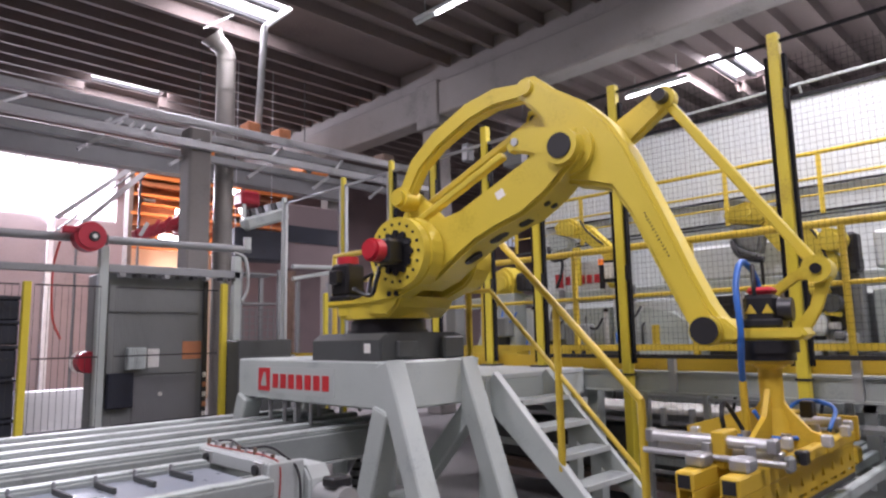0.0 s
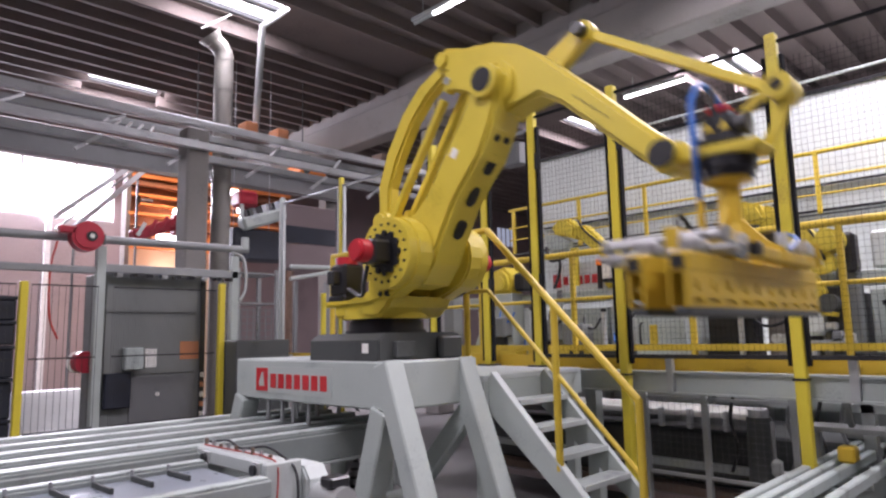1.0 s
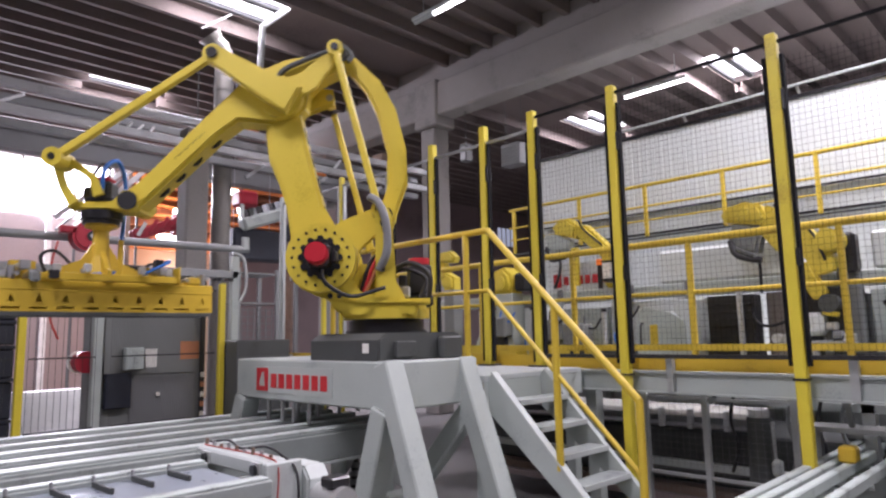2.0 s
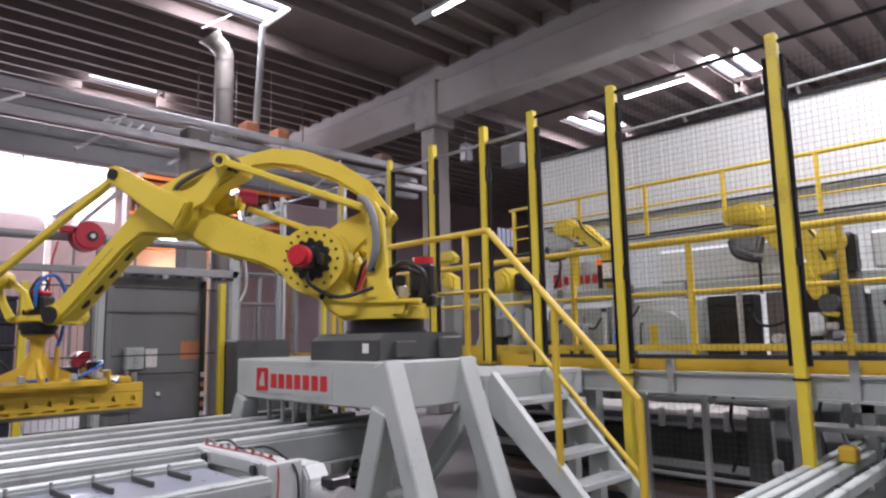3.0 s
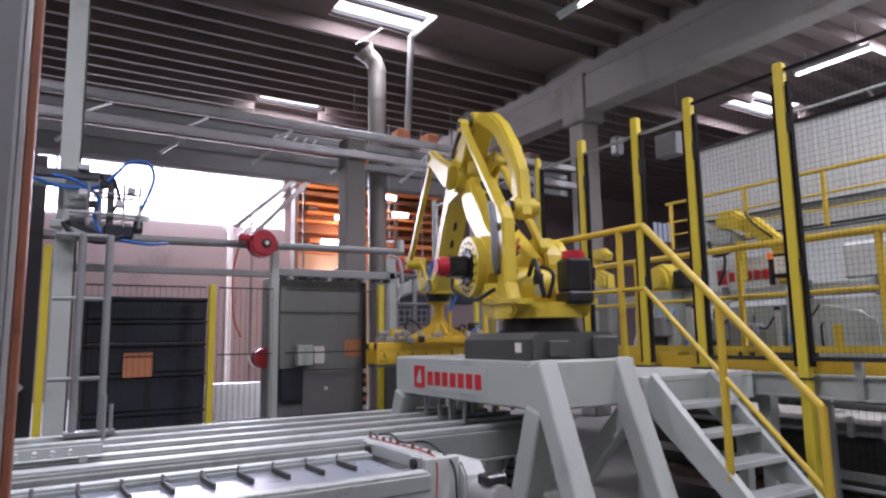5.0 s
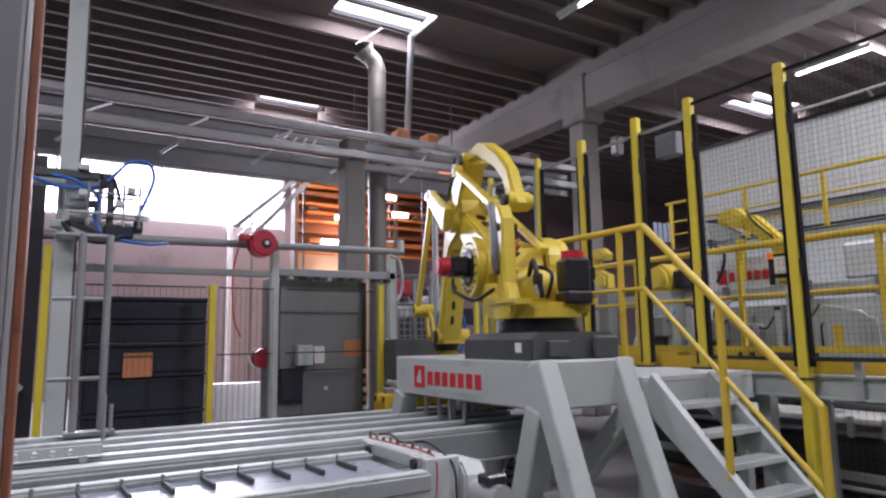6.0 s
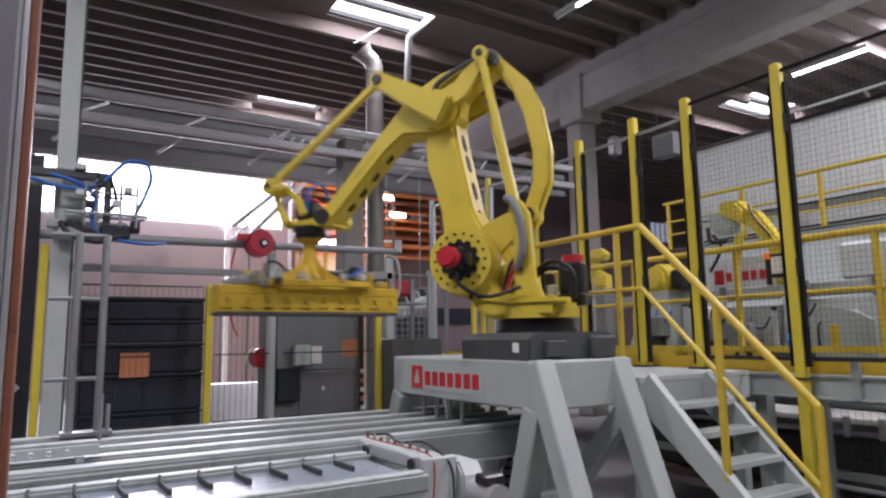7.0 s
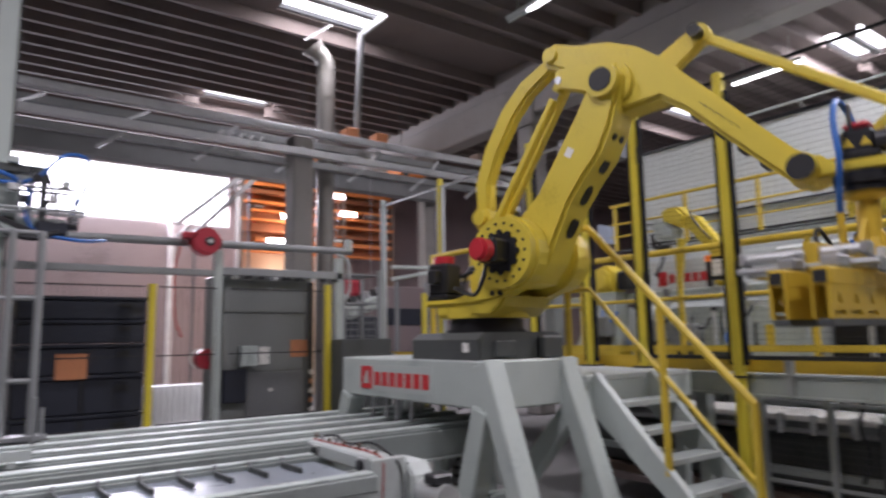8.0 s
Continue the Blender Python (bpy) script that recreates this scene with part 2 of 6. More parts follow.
# ceiling of ribbed concrete slabs, with skylight openings
# The last five openings are out of view, added to light robot and machines.
SKY = [(4.2, 5.9, 15.0, 15.9), (4.2, 6.0, 9.6, 10.8), (15.0, 17.2, 9.0, 10.3), (13.9, 15.9, 4.9, 5.8), (-2.5, 0.2, 1.0, 2.2), (0.8, 3.6, -4.6, -3.2), (-6.5, -3.8, 5.0, 6.2), (6.2, 8.2, 0.2, 1.4), (13.0, 15.0, -4.0, -2.8)]
bm = fresh()
xs = sorted({X0, X1, *[s for k in SKY for s in k[:2]]})
ys = sorted({Y0, Y1 + 0.3, *[s for k in SKY for s in k[2:]]})
for a, b in zip(xs, xs[1:]):
    for c, d in zip(ys, ys[1:]):
        if not any(k[0] <= a and b <= k[1] and k[2] <= c and d <= k[3] for k in SKY):
            box(bm, a, b, c, d, ROOF, ROOF + 0.25)
RIBS = [9.4 - 0.62 * i for i in range(41)] + [11.04 + 0.53 * i for i in range(21)]
for y in RIBS:
    spans = [(X0, X1)]
    for k in SKY:
        if k[2] - 0.06 < y < k[3] + 0.06:
            spans = [p for a, b in spans for p in ((a, min(b, k[0])), (max(a, k[1]), b)) if p[1] - p[0] > 0.02]
    for a, b in spans:
        hw, dp = (0.045, 0.26) if y > 10 else (0.055, 0.24)
        pts = [(-hw * 1.4, ROOF), (hw * 1.4, ROOF), (hw, ROOF - dp), (-hw, ROOF - dp)]
        v = [bm.verts.new((xx, y + p[0], p[1])) for xx in (a, b) for p in pts]
        for i in range(4):
            bm.faces.new((v[i], v[(i + 1) % 4], v[4 + (i + 1) % 4], v[4 + i]))
bmesh.ops.recalc_face_normals(bm, faces=bm.faces)
solid("ceiling", bm, CEILING, "sooty ribbed concrete roof slabs", "ceiling")
for i, (a, b, c, d) in enumerate(SKY):
    sk = thing("skylight", ((a + b) / 2, (c + d) / 2, ROOF), "bright translucent roof light in the concrete ceiling, five of them added unseen", "skylight", "roof lights")
    hx, hy = (b - a) / 2, (d - c) / 2
    part("sheet", box(fresh(), -hx, hx, -hy, hy, 0.14, 0.17), GLOW, sk)
    for q in (-1, 0, 1):
        part("glazing_bar", box(fresh(), -hx, hx, q * (hy - 0.04) - (0.03 if q else 0.07), q * (hy - 0.04) + (0.03 if q else 0.07), 0.03, 0.12), SHADE, sk)
    skylight_lamp((a + b) / 2, (c + d) / 2, ROOF + 0.02, b - a - 0.1, d - c - 0.1, (190, 150, 520, 520, 300, 300, 300, 520, 400)[i])

# main girder along y and its column
bm = fresh()
box(bm, 9.45, 9.95, Y0, 19.5, 6.32, 7.06, 0.03)
box(bm, 9.58, 9.82, Y0, 19.5, 7.061, 7.598, 0.0)
solid("girder", bm, CONCRETE, "large grey concrete roof girder", "girder")
solid("girder_joint", box(fresh(), 9.41, 10.0, 9.6, 10.3, 6.10, 7.12, 0.03), CONCRETE, "concrete corbel under the girder", "corbel")
solid("column_1", box(fresh(), 9.50, 9.95, 9.75, 10.2, 0, 6.1, 0.03), CONCRETE, "square grey concrete column", "column")
solid("column_2", box(fresh(), 4.25, 4.62, 10.02, 10.4, 0, 5.05, 0.03), CONCRETE, "grey concrete column beside the flue", "column")
solid("column_3", box(fresh(), 9.50, 9.95, -6.3, -5.8, 0, 6.32, 0.03), CONCRETE, "square grey concrete column", "column")

# ---- lamps on the ceiling ----
lampbody = thing("strip_lamp", (13.2, 6.5, 6.98), "white fluorescent strip lamp hung under the ceiling", "lamp", "strip lamps")
part("housing", box(fresh(), -0.06, 0.06, -0.75, 0.75, 0.0, 0.07, 0.01), WHITEGREY, lampbody)
part("tube", rod(fresh(), (0, -0.72, -0.025), (0, 0.72, -0.025), 0.03), TUBE, lampbody)
part("hanger", rod(fresh(), (0, -0.5, 0.07), (0, -0.5, 0.62), 0.008, 6), STEEL, lampbody)
part("hanger", rod(fresh(), (0, 0.5, 0.07), (0, 0.5, 0.62), 0.008, 6), STEEL, lampbody)
half = thing("strip_lamp", (7.2, 7.1, 6.98), "fluorescent strip lamp with one tube out under the ceiling", "lamp", "strip lamps")
part("housing", box(fresh(), -0.06, 0.06, -0.75, 0.75, 0.0, 0.07, 0.01), WHITEGREY, half)
part("tube", rod(fresh(), (0, -0.72, -0.025), (0, 0.23, -0.025), 0.03), TUBE, half)
part("dead_tube", rod(fresh(), (0, 0.26, -0.025), (0, 0.72, -0.025), 0.03), SIGNWHITE, half, "unlit grey tube")
for y in (-0.5, 0.5):
    part("hanger", rod(fresh(), (0, y, 0.07), (0, y, 0.62), 0.008, 6), STEEL, half)

# hung from the girder
speaker = thing("loudspeaker", (9.75, 9.06, 5.40), "grey loudspeaker box hung from the girder", "loudspeaker")
part("case", box(fresh(), -0.10, 0.10, -0.09, 0.09, -0.19, 0.19, 0.015), SHADE, speaker)
part("grille", box(fresh(), -0.112, -0.101, -0.07, 0.07, -0.16, 0.12, 0.004), GALV, speaker)
part("hanger", rod(fresh(), (0, 0, 0.19), (0, 0, 0.92), 0.007, 8), DARKGREY, speaker)
heater = thing("unit_heater", (9.85, 7.92, 5.14), "square grey louvred air heater hung under the girder", "heater")
part("case", box(fresh(), -0.06, 0.22, -0.24, 0.24, -0.22, 0.22, 0.015), SHADE, heater)
for i in range(6):
    part("louvre", box(fresh(), -0.082, -0.061, -0.19, 0.19, -0.17 + 0.06 * i, -0.145 + 0.06 * i), CABINET, heater)
for y in (-0.2, 0.2):
    part("hanger", rod(fresh(), (0.08, y, 0.22), (0.08, y, 1.18), 0.007, 8), DARKGREY, heater)

# ---- robot pedestal ----
ped = thing("robot_pedestal", (2.566, 3.068, 0), "pale grey welded steel pedestal under the yellow robot", "pedestal")
TOP = 1.452
part("top_beam", box(fresh(), 0, 0.794, 0, 1.905, 1.154, TOP, 0.012), GREY, ped)
for x in (-0.03, 0.615):
    part("leg", bar(fresh(), (x + 0.075, 0.062, TOP - 0.012), (x + 0.075, -0.475, 0.02), 0.15, 0.13, 0.01), GREY, ped)
    if x < 0:
        part("leg", bar(fresh(), (x + 0.075, 0.075, 1.16), (x + 0.075, 0.44, 0.02), 0.148, 0.15, 0.01), GREY, ped)
    part("leg", bar(fresh(), (x + 0.075, 1.80, 1.16), (x + 0.075, 2.25, 0.02), 0.15, 0.15, 0.01), GREY, ped)
    part("foot_plate", box(fresh(), x - 0.05, x + 0.20, -0.60, 0.56, 0.0, 0.02), GREY, ped)
    part("foot_plate", box(fresh(), x - 0.05, x + 0.20, 2.1, 2.4, 0.0, 0.02), GREY, ped)
part("brace", bar(fresh(), (0.675, -0.04, 1.12), (0.675, 0.96, 0.07), 0.10, 0.135, 0.01), GREY, ped)
part("foot_plate", box(fresh(), 0.58, 0.77, 0.84, 1.1, 0.0, 0.02), GREY, ped)
part("cross_tie", bar(fresh(), (0.19, 0.3, 0.55), (0.62, 0.3, 0.55), 0.1, 0.1, 0.01), GREY, ped)
for x in (0.12, 0.3, 0.5, 0.68):
    part("hydraulic_rod", rod(fresh(), (x, 1.2, 1.02), (x, 1.2, 1.16), 0.018, 10), STEEL, ped)
for y in (0.95, 1.15, 1.3, 1.5):
    part("hydraulic_rod", rod(fresh(), (0.06, y, 1.0), (0.06, y, 1.16), 0.016, 10), STEEL, ped)
sign = thing("name_plate", (2.566, 4.17, 1.303), "white plate with a red logo and red lettering on the pedestal", "sign")
part("plate", box(fresh(), -0.006, 0.0, -0.52, 0.52, -0.095, 0.095), SIGNWHITE, sign)
bm = fresh()
outer = [(0.30, -0.085), (0.47, -0.085), (0.47, 0.085), (0.30, 0.085)]
holed(bm, outer, [[(0.345, -0.05), (0.43, -0.05), (0.43, -0.015), (0.39, 0.055), (0.365, 0.055)]], 0, 0.003)
bm.transform(Matrix(((0, -1, 0, -0.0065), (1, 0, 0, 0), (0, 0, 1, 0), (0, 0, 0, 1))))
part("logo_square", bm, SIGNRED, sign, "red square emblem")
for i in range(7):
    a = 0.26 - i * 0.108
    part("letter_bar", box(fresh(), -0.0095, -0.0065, a - 0.08, a, -0.058, 0.045, 0.001), SIGNRED, sign)

# ---- palletising robot ----
BASE = Vector((2.97, 3.573, TOP))
ZJ, AJ, L1, L2 = 2.127 - TOP, 0.417, 1.204, 1.263
PIN, EAR, EAR2 = Vector((0.457, 0, 0.281)), Vector((-0.31, 0, 0.09)), Vector((-0.38, 0, 0.34))
REAR = 0.53
robot = thing("palletising_robot", BASE, "large yellow four-axis palletising robot on the grey pedestal", "robot")
bm = fresh()
prism(bm, [(-0.395, 0), (0.36, 0), (0.36, 0.12), (0.28, 0.175), (-0.33, 0.175), (-0.395, 0.13)], -0.40, 0.36, 0.01)
part("base_plinth", bm, DARKGREY, robot, "dark grey cast base")
part("junction_box", box(fresh(), -0.28, -0.12, -0.44, -0.402, 0.02, 0.12, 0.005), DARKGREY, robot)
part("junction_box", box(fresh(), 0.10, 0.30, -0.46, -0.402, 0.0, 0.15, 0.015), DARKGREY, robot)
part("label_plate", box(fresh(), -0.400, -0.396, -0.30, -0.24, 0.05, 0.11), PAPER, robot)
bm = fresh()
rod(bm, (0, 0, 0.175), (0, 0, 0.195), 0.285, 36)
rod(bm, (0, 0, 0.195), (0, 0, 0.255), 0.262, 36)
rod(bm, (0, 0, 0.255), (0, 0, 0.275), 0.245, 36)
part("swivel_ring", bm, BLACKM, robot, "black slewing ring")

turret = new("turret")
turret.parent = robot
bm = fresh()
prism(bm, [(-0.20, 0.0), (0.26, 0.0), (0.34, 0.06), (0.38, 0.13), (0.28, 0.14), (0.1, 0.10), (-0.22, 0.10), (-0.22, 0.03)], -0.29, 0.29, 0.02)
bm.transform(pose(0, 0, 0.28))
rod(bm, (0, 0, 0.272), (0, 0, 0.335), 0.305, 36)
rod(bm, (0, 0, 0.335), (0, 0, 0.375), 0.285, 36)
part("turntable", bm, YELLOW, turret)
CHEEK = [(-0.30, 0.36), (0.10, 0.36), (0.36, 0.395), *circle(AJ, ZJ, 0.24, 16, -75, 215), (0.16, 0.45), (-0.05, 0.40), (-0.30, 0.40)]
for s in (-1, 1):
    part("cheek", prism(fresh(), CHEEK, s * 0.17, s * 0.31, 0.015), YELLOW, turret)
    if s > 0:
        post = part("rear_post", prism(fresh(), [(-0.16, 0.36), (0.09, 0.36), (0.06, 0.46), (0.065, ZJ + 0.30), (AJ - 0.345, ZJ + 0.40), (AJ - 0.41, ZJ + 0.40), (-0.05, ZJ + 0.30), (-0.075, 0.52)], 0.18, 0.28, 0.012), YELLOW, turret)
        part("pivot_pin", rod(fresh(), (0.0, 0.15, ZJ + 0.24), (0.0, 0.31, ZJ + 0.24), 0.03, 14), BLACKM, post)
        part("pivot_pin", rod(fresh(), (0.012, 0.15, 0.60), (0.012, 0.306, 0.60), 0.016, 12), BLACKM, post)
        part("gear_drum", rod(fresh(), (0.14, -0.15, 0.50), (0.14, 0.17, 0.50), 0.15, 28), YELLOW, turret)
        part("cable_sleeve", hose(fresh(), [(0.10, 0.30, ZJ + 0.42), (0.045, 0.315, ZJ + 0.38), (0.0, 0.325, ZJ + 0.28), (-0.02, 0.325, ZJ + 0.14), (-0.01, 0.32, ZJ + 0.02), (0.04, 0.28, ZJ - 0.08)], 0.028), SHADE, turret, "grey ribbed cable sleeve")
        for k in range(3):
            part("cable_loop", hose(fresh(), [(0.17, 0.2, 0.40), (0.15 - 0.02 * k, 0.21, 0.5), (0.10 - 0.03 * k, 0.2, 0.66), (0.02, 0.12, 0.74 + 0.05 * k)], 0.013), (BLACK, RED, CARD)[k], turret)
    bm = fresh()
    rod(bm, (AJ, s * 0.31, ZJ), (AJ, s * 0.37, ZJ), 0.228, 36)
    hub = part("hub", bm, YELLOW, turret)
    for i in range(18):
        a = radians(20 * i)
        part("bolt", rod(fresh(), (AJ + 0.185 * math.cos(a), s * 0.37, ZJ + 0.185 * math.sin(a)), (AJ + 0.185 * math.cos(a), s * 0.377, ZJ + 0.185 * math.sin(a)), 0.010, 6), BLACKM, hub)
    bm = fresh()
    rod(bm, (AJ, s * 0.37, ZJ), (AJ, s * 0.378, ZJ), 0.125, 24)
    for i in range(12):
        a = radians(30 * i)
        rod(bm, (AJ + 0.125 * math.cos(a), s * 0.371, ZJ + 0.125 * math.sin(a)), (AJ + 0.125 * math.cos(a), s * 0.385, ZJ + 0.125 * math.sin(a)), 0.022, 8)
    part("motor_flange", bm, BLACKM, hub)
    mot = part("motor", box(fresh(), AJ - 0.075, AJ + 0.075, *sorted((s * 0.375, s * 0.53)), ZJ - 0.075, ZJ + 0.075, 0.02), BLACKM, turret, "black servo motor")
    bm = fresh()
    rod(bm, (AJ, s * 0.53, ZJ), (AJ, s * 0.60, ZJ), 0.072, 18)
    rod(bm, (AJ, s * 0.60, ZJ), (AJ, s * 0.62, ZJ), 0.058, 18)
    part("motor_cap", bm, RED, mot, "red motor end cap")
    bm = fresh()
    hose(bm, [(AJ - 0.02, s * 0.5, ZJ - 0.09), (AJ - 0.05, s * 0.5, ZJ - 0.18), (AJ - 0.2, s * 0.4, ZJ - 0.26), (AJ - 0.42, s * 0.33, ZJ - 0.2)], 0.014)
    part("cable", bm, BLACK, turret)
    part("cable_socket", box(fresh(), AJ - 0.12, AJ - 0.085, *sorted((s * 0.42, s * 0.51)), ZJ - 0.05, ZJ + 0.03, 0.01), BLACKM, turret)
    for x in (0.30, 0.36):
        part("port", rod(fresh(), (x, s * 0.29, 0.425), (x, s * 0.318, 0.425), 0.018, 12), BLACKM, turret)
bm = fresh()
box(bm, -0.33, -0.15, -0.25, -0.07, 0.44, 0.67, 0.02)
box(bm, -0.34, -0.14, -0.26, -0.06, 0.36, 0.45, 0.02)
box(bm, -0.28, -0.20, -0.31, -0.24, 0.52, 0.62, 0.01)
back = part("swing_motor", bm, BLACKM, turret, "black servo motor at the rear")
part("warning_sticker", prism(fresh(), [(-0.27, 0.53), (-0.21, 0.53), (-0.24, 0.585)], -0.254, -0.25), SAFETY, back)
part("motor_cap", rod(fresh(), (-0.24, -0.16, 0.67), (-0.24, -0.16, 0.72), 0.078, 16), RED, back)
for pts, r in (([(-0.30, 0.1, 0.40), (-0.30, 0.14, 0.58), (-0.16, 0.1, 0.66), (0.0, 0.06, 0.58)], 0.018), ([(-0.24, 0.04, 0.40), (-0.28, 0.02, 0.56), (-0.12, 0.05, 0.62), (0.0, 0.02, 0.55)], 0.014)):
    part("cable_loop", hose(fresh(), pts, r), BLACK, turret)
for x, z in ((-0.14, 0.46), (-0.12, 0.54)):
    part("connector", box(fresh(), x - 0.03, x + 0.03, 0.02, 0.08, z - 0.04, z + 0.04, 0.01), BLACKM if z > 0.5 else ALU, turret)

# lower arm: origin at the shoulder axis, z along the arm
lower = new("lower_arm")
lower.parent = robot
OUT = [(-0.20, -0.10), (-0.09, -0.20), (0.09, -0.20), (0.20, -0.10), (0.215, 0.06), (0.185, 0.25), (0.165, 0.45), (0.175, 0.62), (0.20, 0.80), (0.18, 0.98),
       (0.11, L1 + 0.02), (0.08, L1 + 0.08), (0.0, L1 + 0.105), (-0.07, L1 + 0.07), (-0.10, L1), (-0.085, 0.95), (-0.085, 0.40), (-0.15, 0.15)]
part("arm_body", prism(fresh(), OUT, -0.165, 0.12, 0.025), YELLOW, lower)
part("elbow_boss", rod(fresh(), (0, -0.205, L1), (0, -0.03, L1), 0.105, 24), YELLOW, lower)
part("elbow_cap", rod(fresh(), (0, -0.212, L1), (0, -0.20, L1), 0.074, 24), BLACK, lower, "black round pivot cover")
# Slots are solid black insets; the shade inside them is put into the colour.
for z, hh in ((0.30, 0.05), (0.53, 0.055), (0.76, 0.055)):
    bm = fresh()
    x = 0.19 if z < 0.4 else (0.17 if z < 0.6 else 0.193)
    rod(bm, (x - 0.03, -0.02, z - hh * 0.5), (x + 0.004, -0.02, z - hh * 0.5), 0.042, 18)
    rod(bm, (x - 0.03, -0.02, z + hh * 0.5), (x + 0.004, -0.02, z + hh * 0.5), 0.042, 18)
    box(bm, x - 0.03, x + 0.004, -0.062, 0.022, z - hh * 0.5, z + hh * 0.5)
    part("slot", bm, BLACK, lower, "black inset for the shade in an oval opening")
for z in (0.34, 0.56, 0.78, 0.95):
    bm = fresh()
    rod(bm, (-0.089, -0.02, z - 0.03), (-0.05, -0.02, z - 0.03), 0.04, 18)
    rod(bm, (-0.089, -0.02, z + 0.03), (-0.05, -0.02, z + 0.03), 0.04, 18)
    box(bm, -0.089, -0.05, -0.06, 0.02, z - 0.03, z + 0.03)
    part("slot", bm, BLACK, lower, "black inset for the shade in an oval opening")
for y in (-0.065, 0.025):
    part("slot", rod(fresh(), (0.17, y, 0.93), (0.196, y, 0.93), 0.022, 14), BLACK, lower, "black inset for the shade in a round opening")
part("sticker", box(fresh(), -0.02, 0.03, -0.168, -0.164, 0.70, 0.76), PAPER, lower)

# forearm: origin at the elbow axis, x along the forearm
fore = new("forearm")
fore.parent = robot
BR = (-REAR * math.cos(radians(2)), REAR * math.sin(radians(2)))
FO = [(-0.60, -0.02), (-0.60, 0.05), (-0.56, 0.10), (-0.40, 0.14), (-0.18, 0.235), (0.02, 0.27), (0.20, 0.262), (0.40, 0.225), (0.64, 0.18), (0.97, 0.11), (1.15, 0.078),
      (L2, 0.075), (L2 + 0.053, 0.053), (L2 + 0.075, 0.0), (L2 + 0.053, -0.053), (L2, -0.075), (1.15, -0.068), (0.92, -0.03), (0.52, 0.04), (0.34, 0.045), (0.26, -0.02), (0.15, -0.12), (0.02, -0.165),
      (-0.10, -0.14), (-0.19, -0.05), (-0.30, -0.03), (-0.46, -0.05), (-0.54, -0.065)]
part("arm_body", prism(fresh(), FO, -0.068, 0.150, 0.025), YELLOW, fore)
part("shaft_boss", rod(fresh(), (0, -0.1, 0), (0, 0.2, 0), 0.15, 28), YELLOW, fore)
for y in (-0.178, 0.178):
    part("wrist_boss", rod(fresh(), (L2, y * 0.45, 0), (L2, y * 0.93, 0), 0.074, 24), YELLOW, fore)
    part("wrist_cap", rod(fresh(), (L2, y * 0.92, 0), (L2, y, 0), 0.066, 24), BLACK, fore, "black round pivot cover")
for y in (-0.0685, 0.1505):
    bm = fresh()
    for i in range(14):
        box(bm, 0.58 + i * 0.02, 0.586 + i * 0.02, y - 0.001, y + 0.001, 0.103 - 0.003 * (i % 3) - 0.003 * i, 0.113 - 0.003 * i)
    tagged(part("lettering", bm, BLACKM, fore, "small unreadable black lettering"), kind="stuff")
# Black insets again stand for the dark inside the slots.
for x, z in ((0.56, 0.031), (0.74, 0.0), (0.90, -0.03), (1.05, -0.055)):
    bm = fresh()
    for d in (-0.03, 0.03):
        rod(bm, (x + d, 0.045, z - 0.006 - d * 0.17), (x + d, 0.045, z + 0.03 - d * 0.17), 0.014, 16)
    bar(bm, (x - 0.03, 0.045, z + 0.005), (x + 0.03, 0.045, z - 0.005), 0.028, 0.03)
    part("slot", bm, BLACK, fore, "black inset for the shade in an oval opening")
part("rear_pin", rod(fresh(), (BR[0], 0.12, BR[1]), (BR[0], 0.19, BR[1]), 0.045, 18), BLACKM, fore)
part("rear_boss", rod(fresh(), (BR[0], -0.09, BR[1]), (BR[0], 0.11, BR[1]), 0.05, 18), YELLOW, fore)
bm = fresh()
hose(bm, [(-0.02, 0.17, 0.10), (-0.12, 0.185, 0.15), (-0.28, 0.188, 0.13), (-0.44, 0.188, 0.09), (-0.56, 0.19, 0.06), (-0.58, 0.18, -0.03), (-0.53, 0.19, -0.06)], 0.02)
part("cable_hose", bm, DARKGREY, fore, "dark grey cable hose")

# drive crank on the shoulder axis, turns with the forearm
crank = new("drive_crank")
crank.parent = robot
part("crank_plate", strip(fresh(), [(0.12, 0.04), (0, 0), (BR[0] * 0.5, BR[1] * 0.5 + 0.03), (BR[0], BR[1])], [0.26, 0.34, 0.24, 0.15], 0.125, 0.165, 0.012), YELLOW, crank)
part("crank_pin", rod(fresh(), (BR[0], 0.12, BR[1]), (BR[0], 0.18, BR[1]), 0.05, 18), BLACKM, crank)
part("crank_boss", rod(fresh(), (BR[0], -0.05, BR[1]), (BR[0], 0.11, BR[1]), 0.055, 18), YELLOW, crank)

# bent drive link behind the lower arm
link = new("drive_link")
link.parent = robot
part("link_body", strip(fresh(), [(0.02, -0.08), (-0.05, 0.06), (-0.15, 0.21), (-0.20, 0.44), (-0.205, 0.74), (-0.16, 0.95), (0.0, L1 + 0.04)], [0.10, 0.12, 0.132, 0.137, 0.14, 0.132, 0.10], 0.01, 0.118, 0.02), YELLOW, link)
for z in (0.0, L1):
    part("link_eye", rod(fresh(), (0, -0.02, z), (0, 0.145, z), 0.075, 22), YELLOW, link)

# straight levelling rod behind the lower arm
rod1 = new("levelling_rod")
rod1.parent = robot
bm = fresh()
bar(bm, (0, -0.12, 0.08), (0, -0.12, L1 - 0.12), 0.045, 0.06, 0.008)
for z in (0.03, L1 - 0.05):
    box(bm, -0.03, 0.03, -0.155, -0.085, z - 0.02, z + 0.08, 0.008)
part("rod_body", bm, YELLOW, rod1)

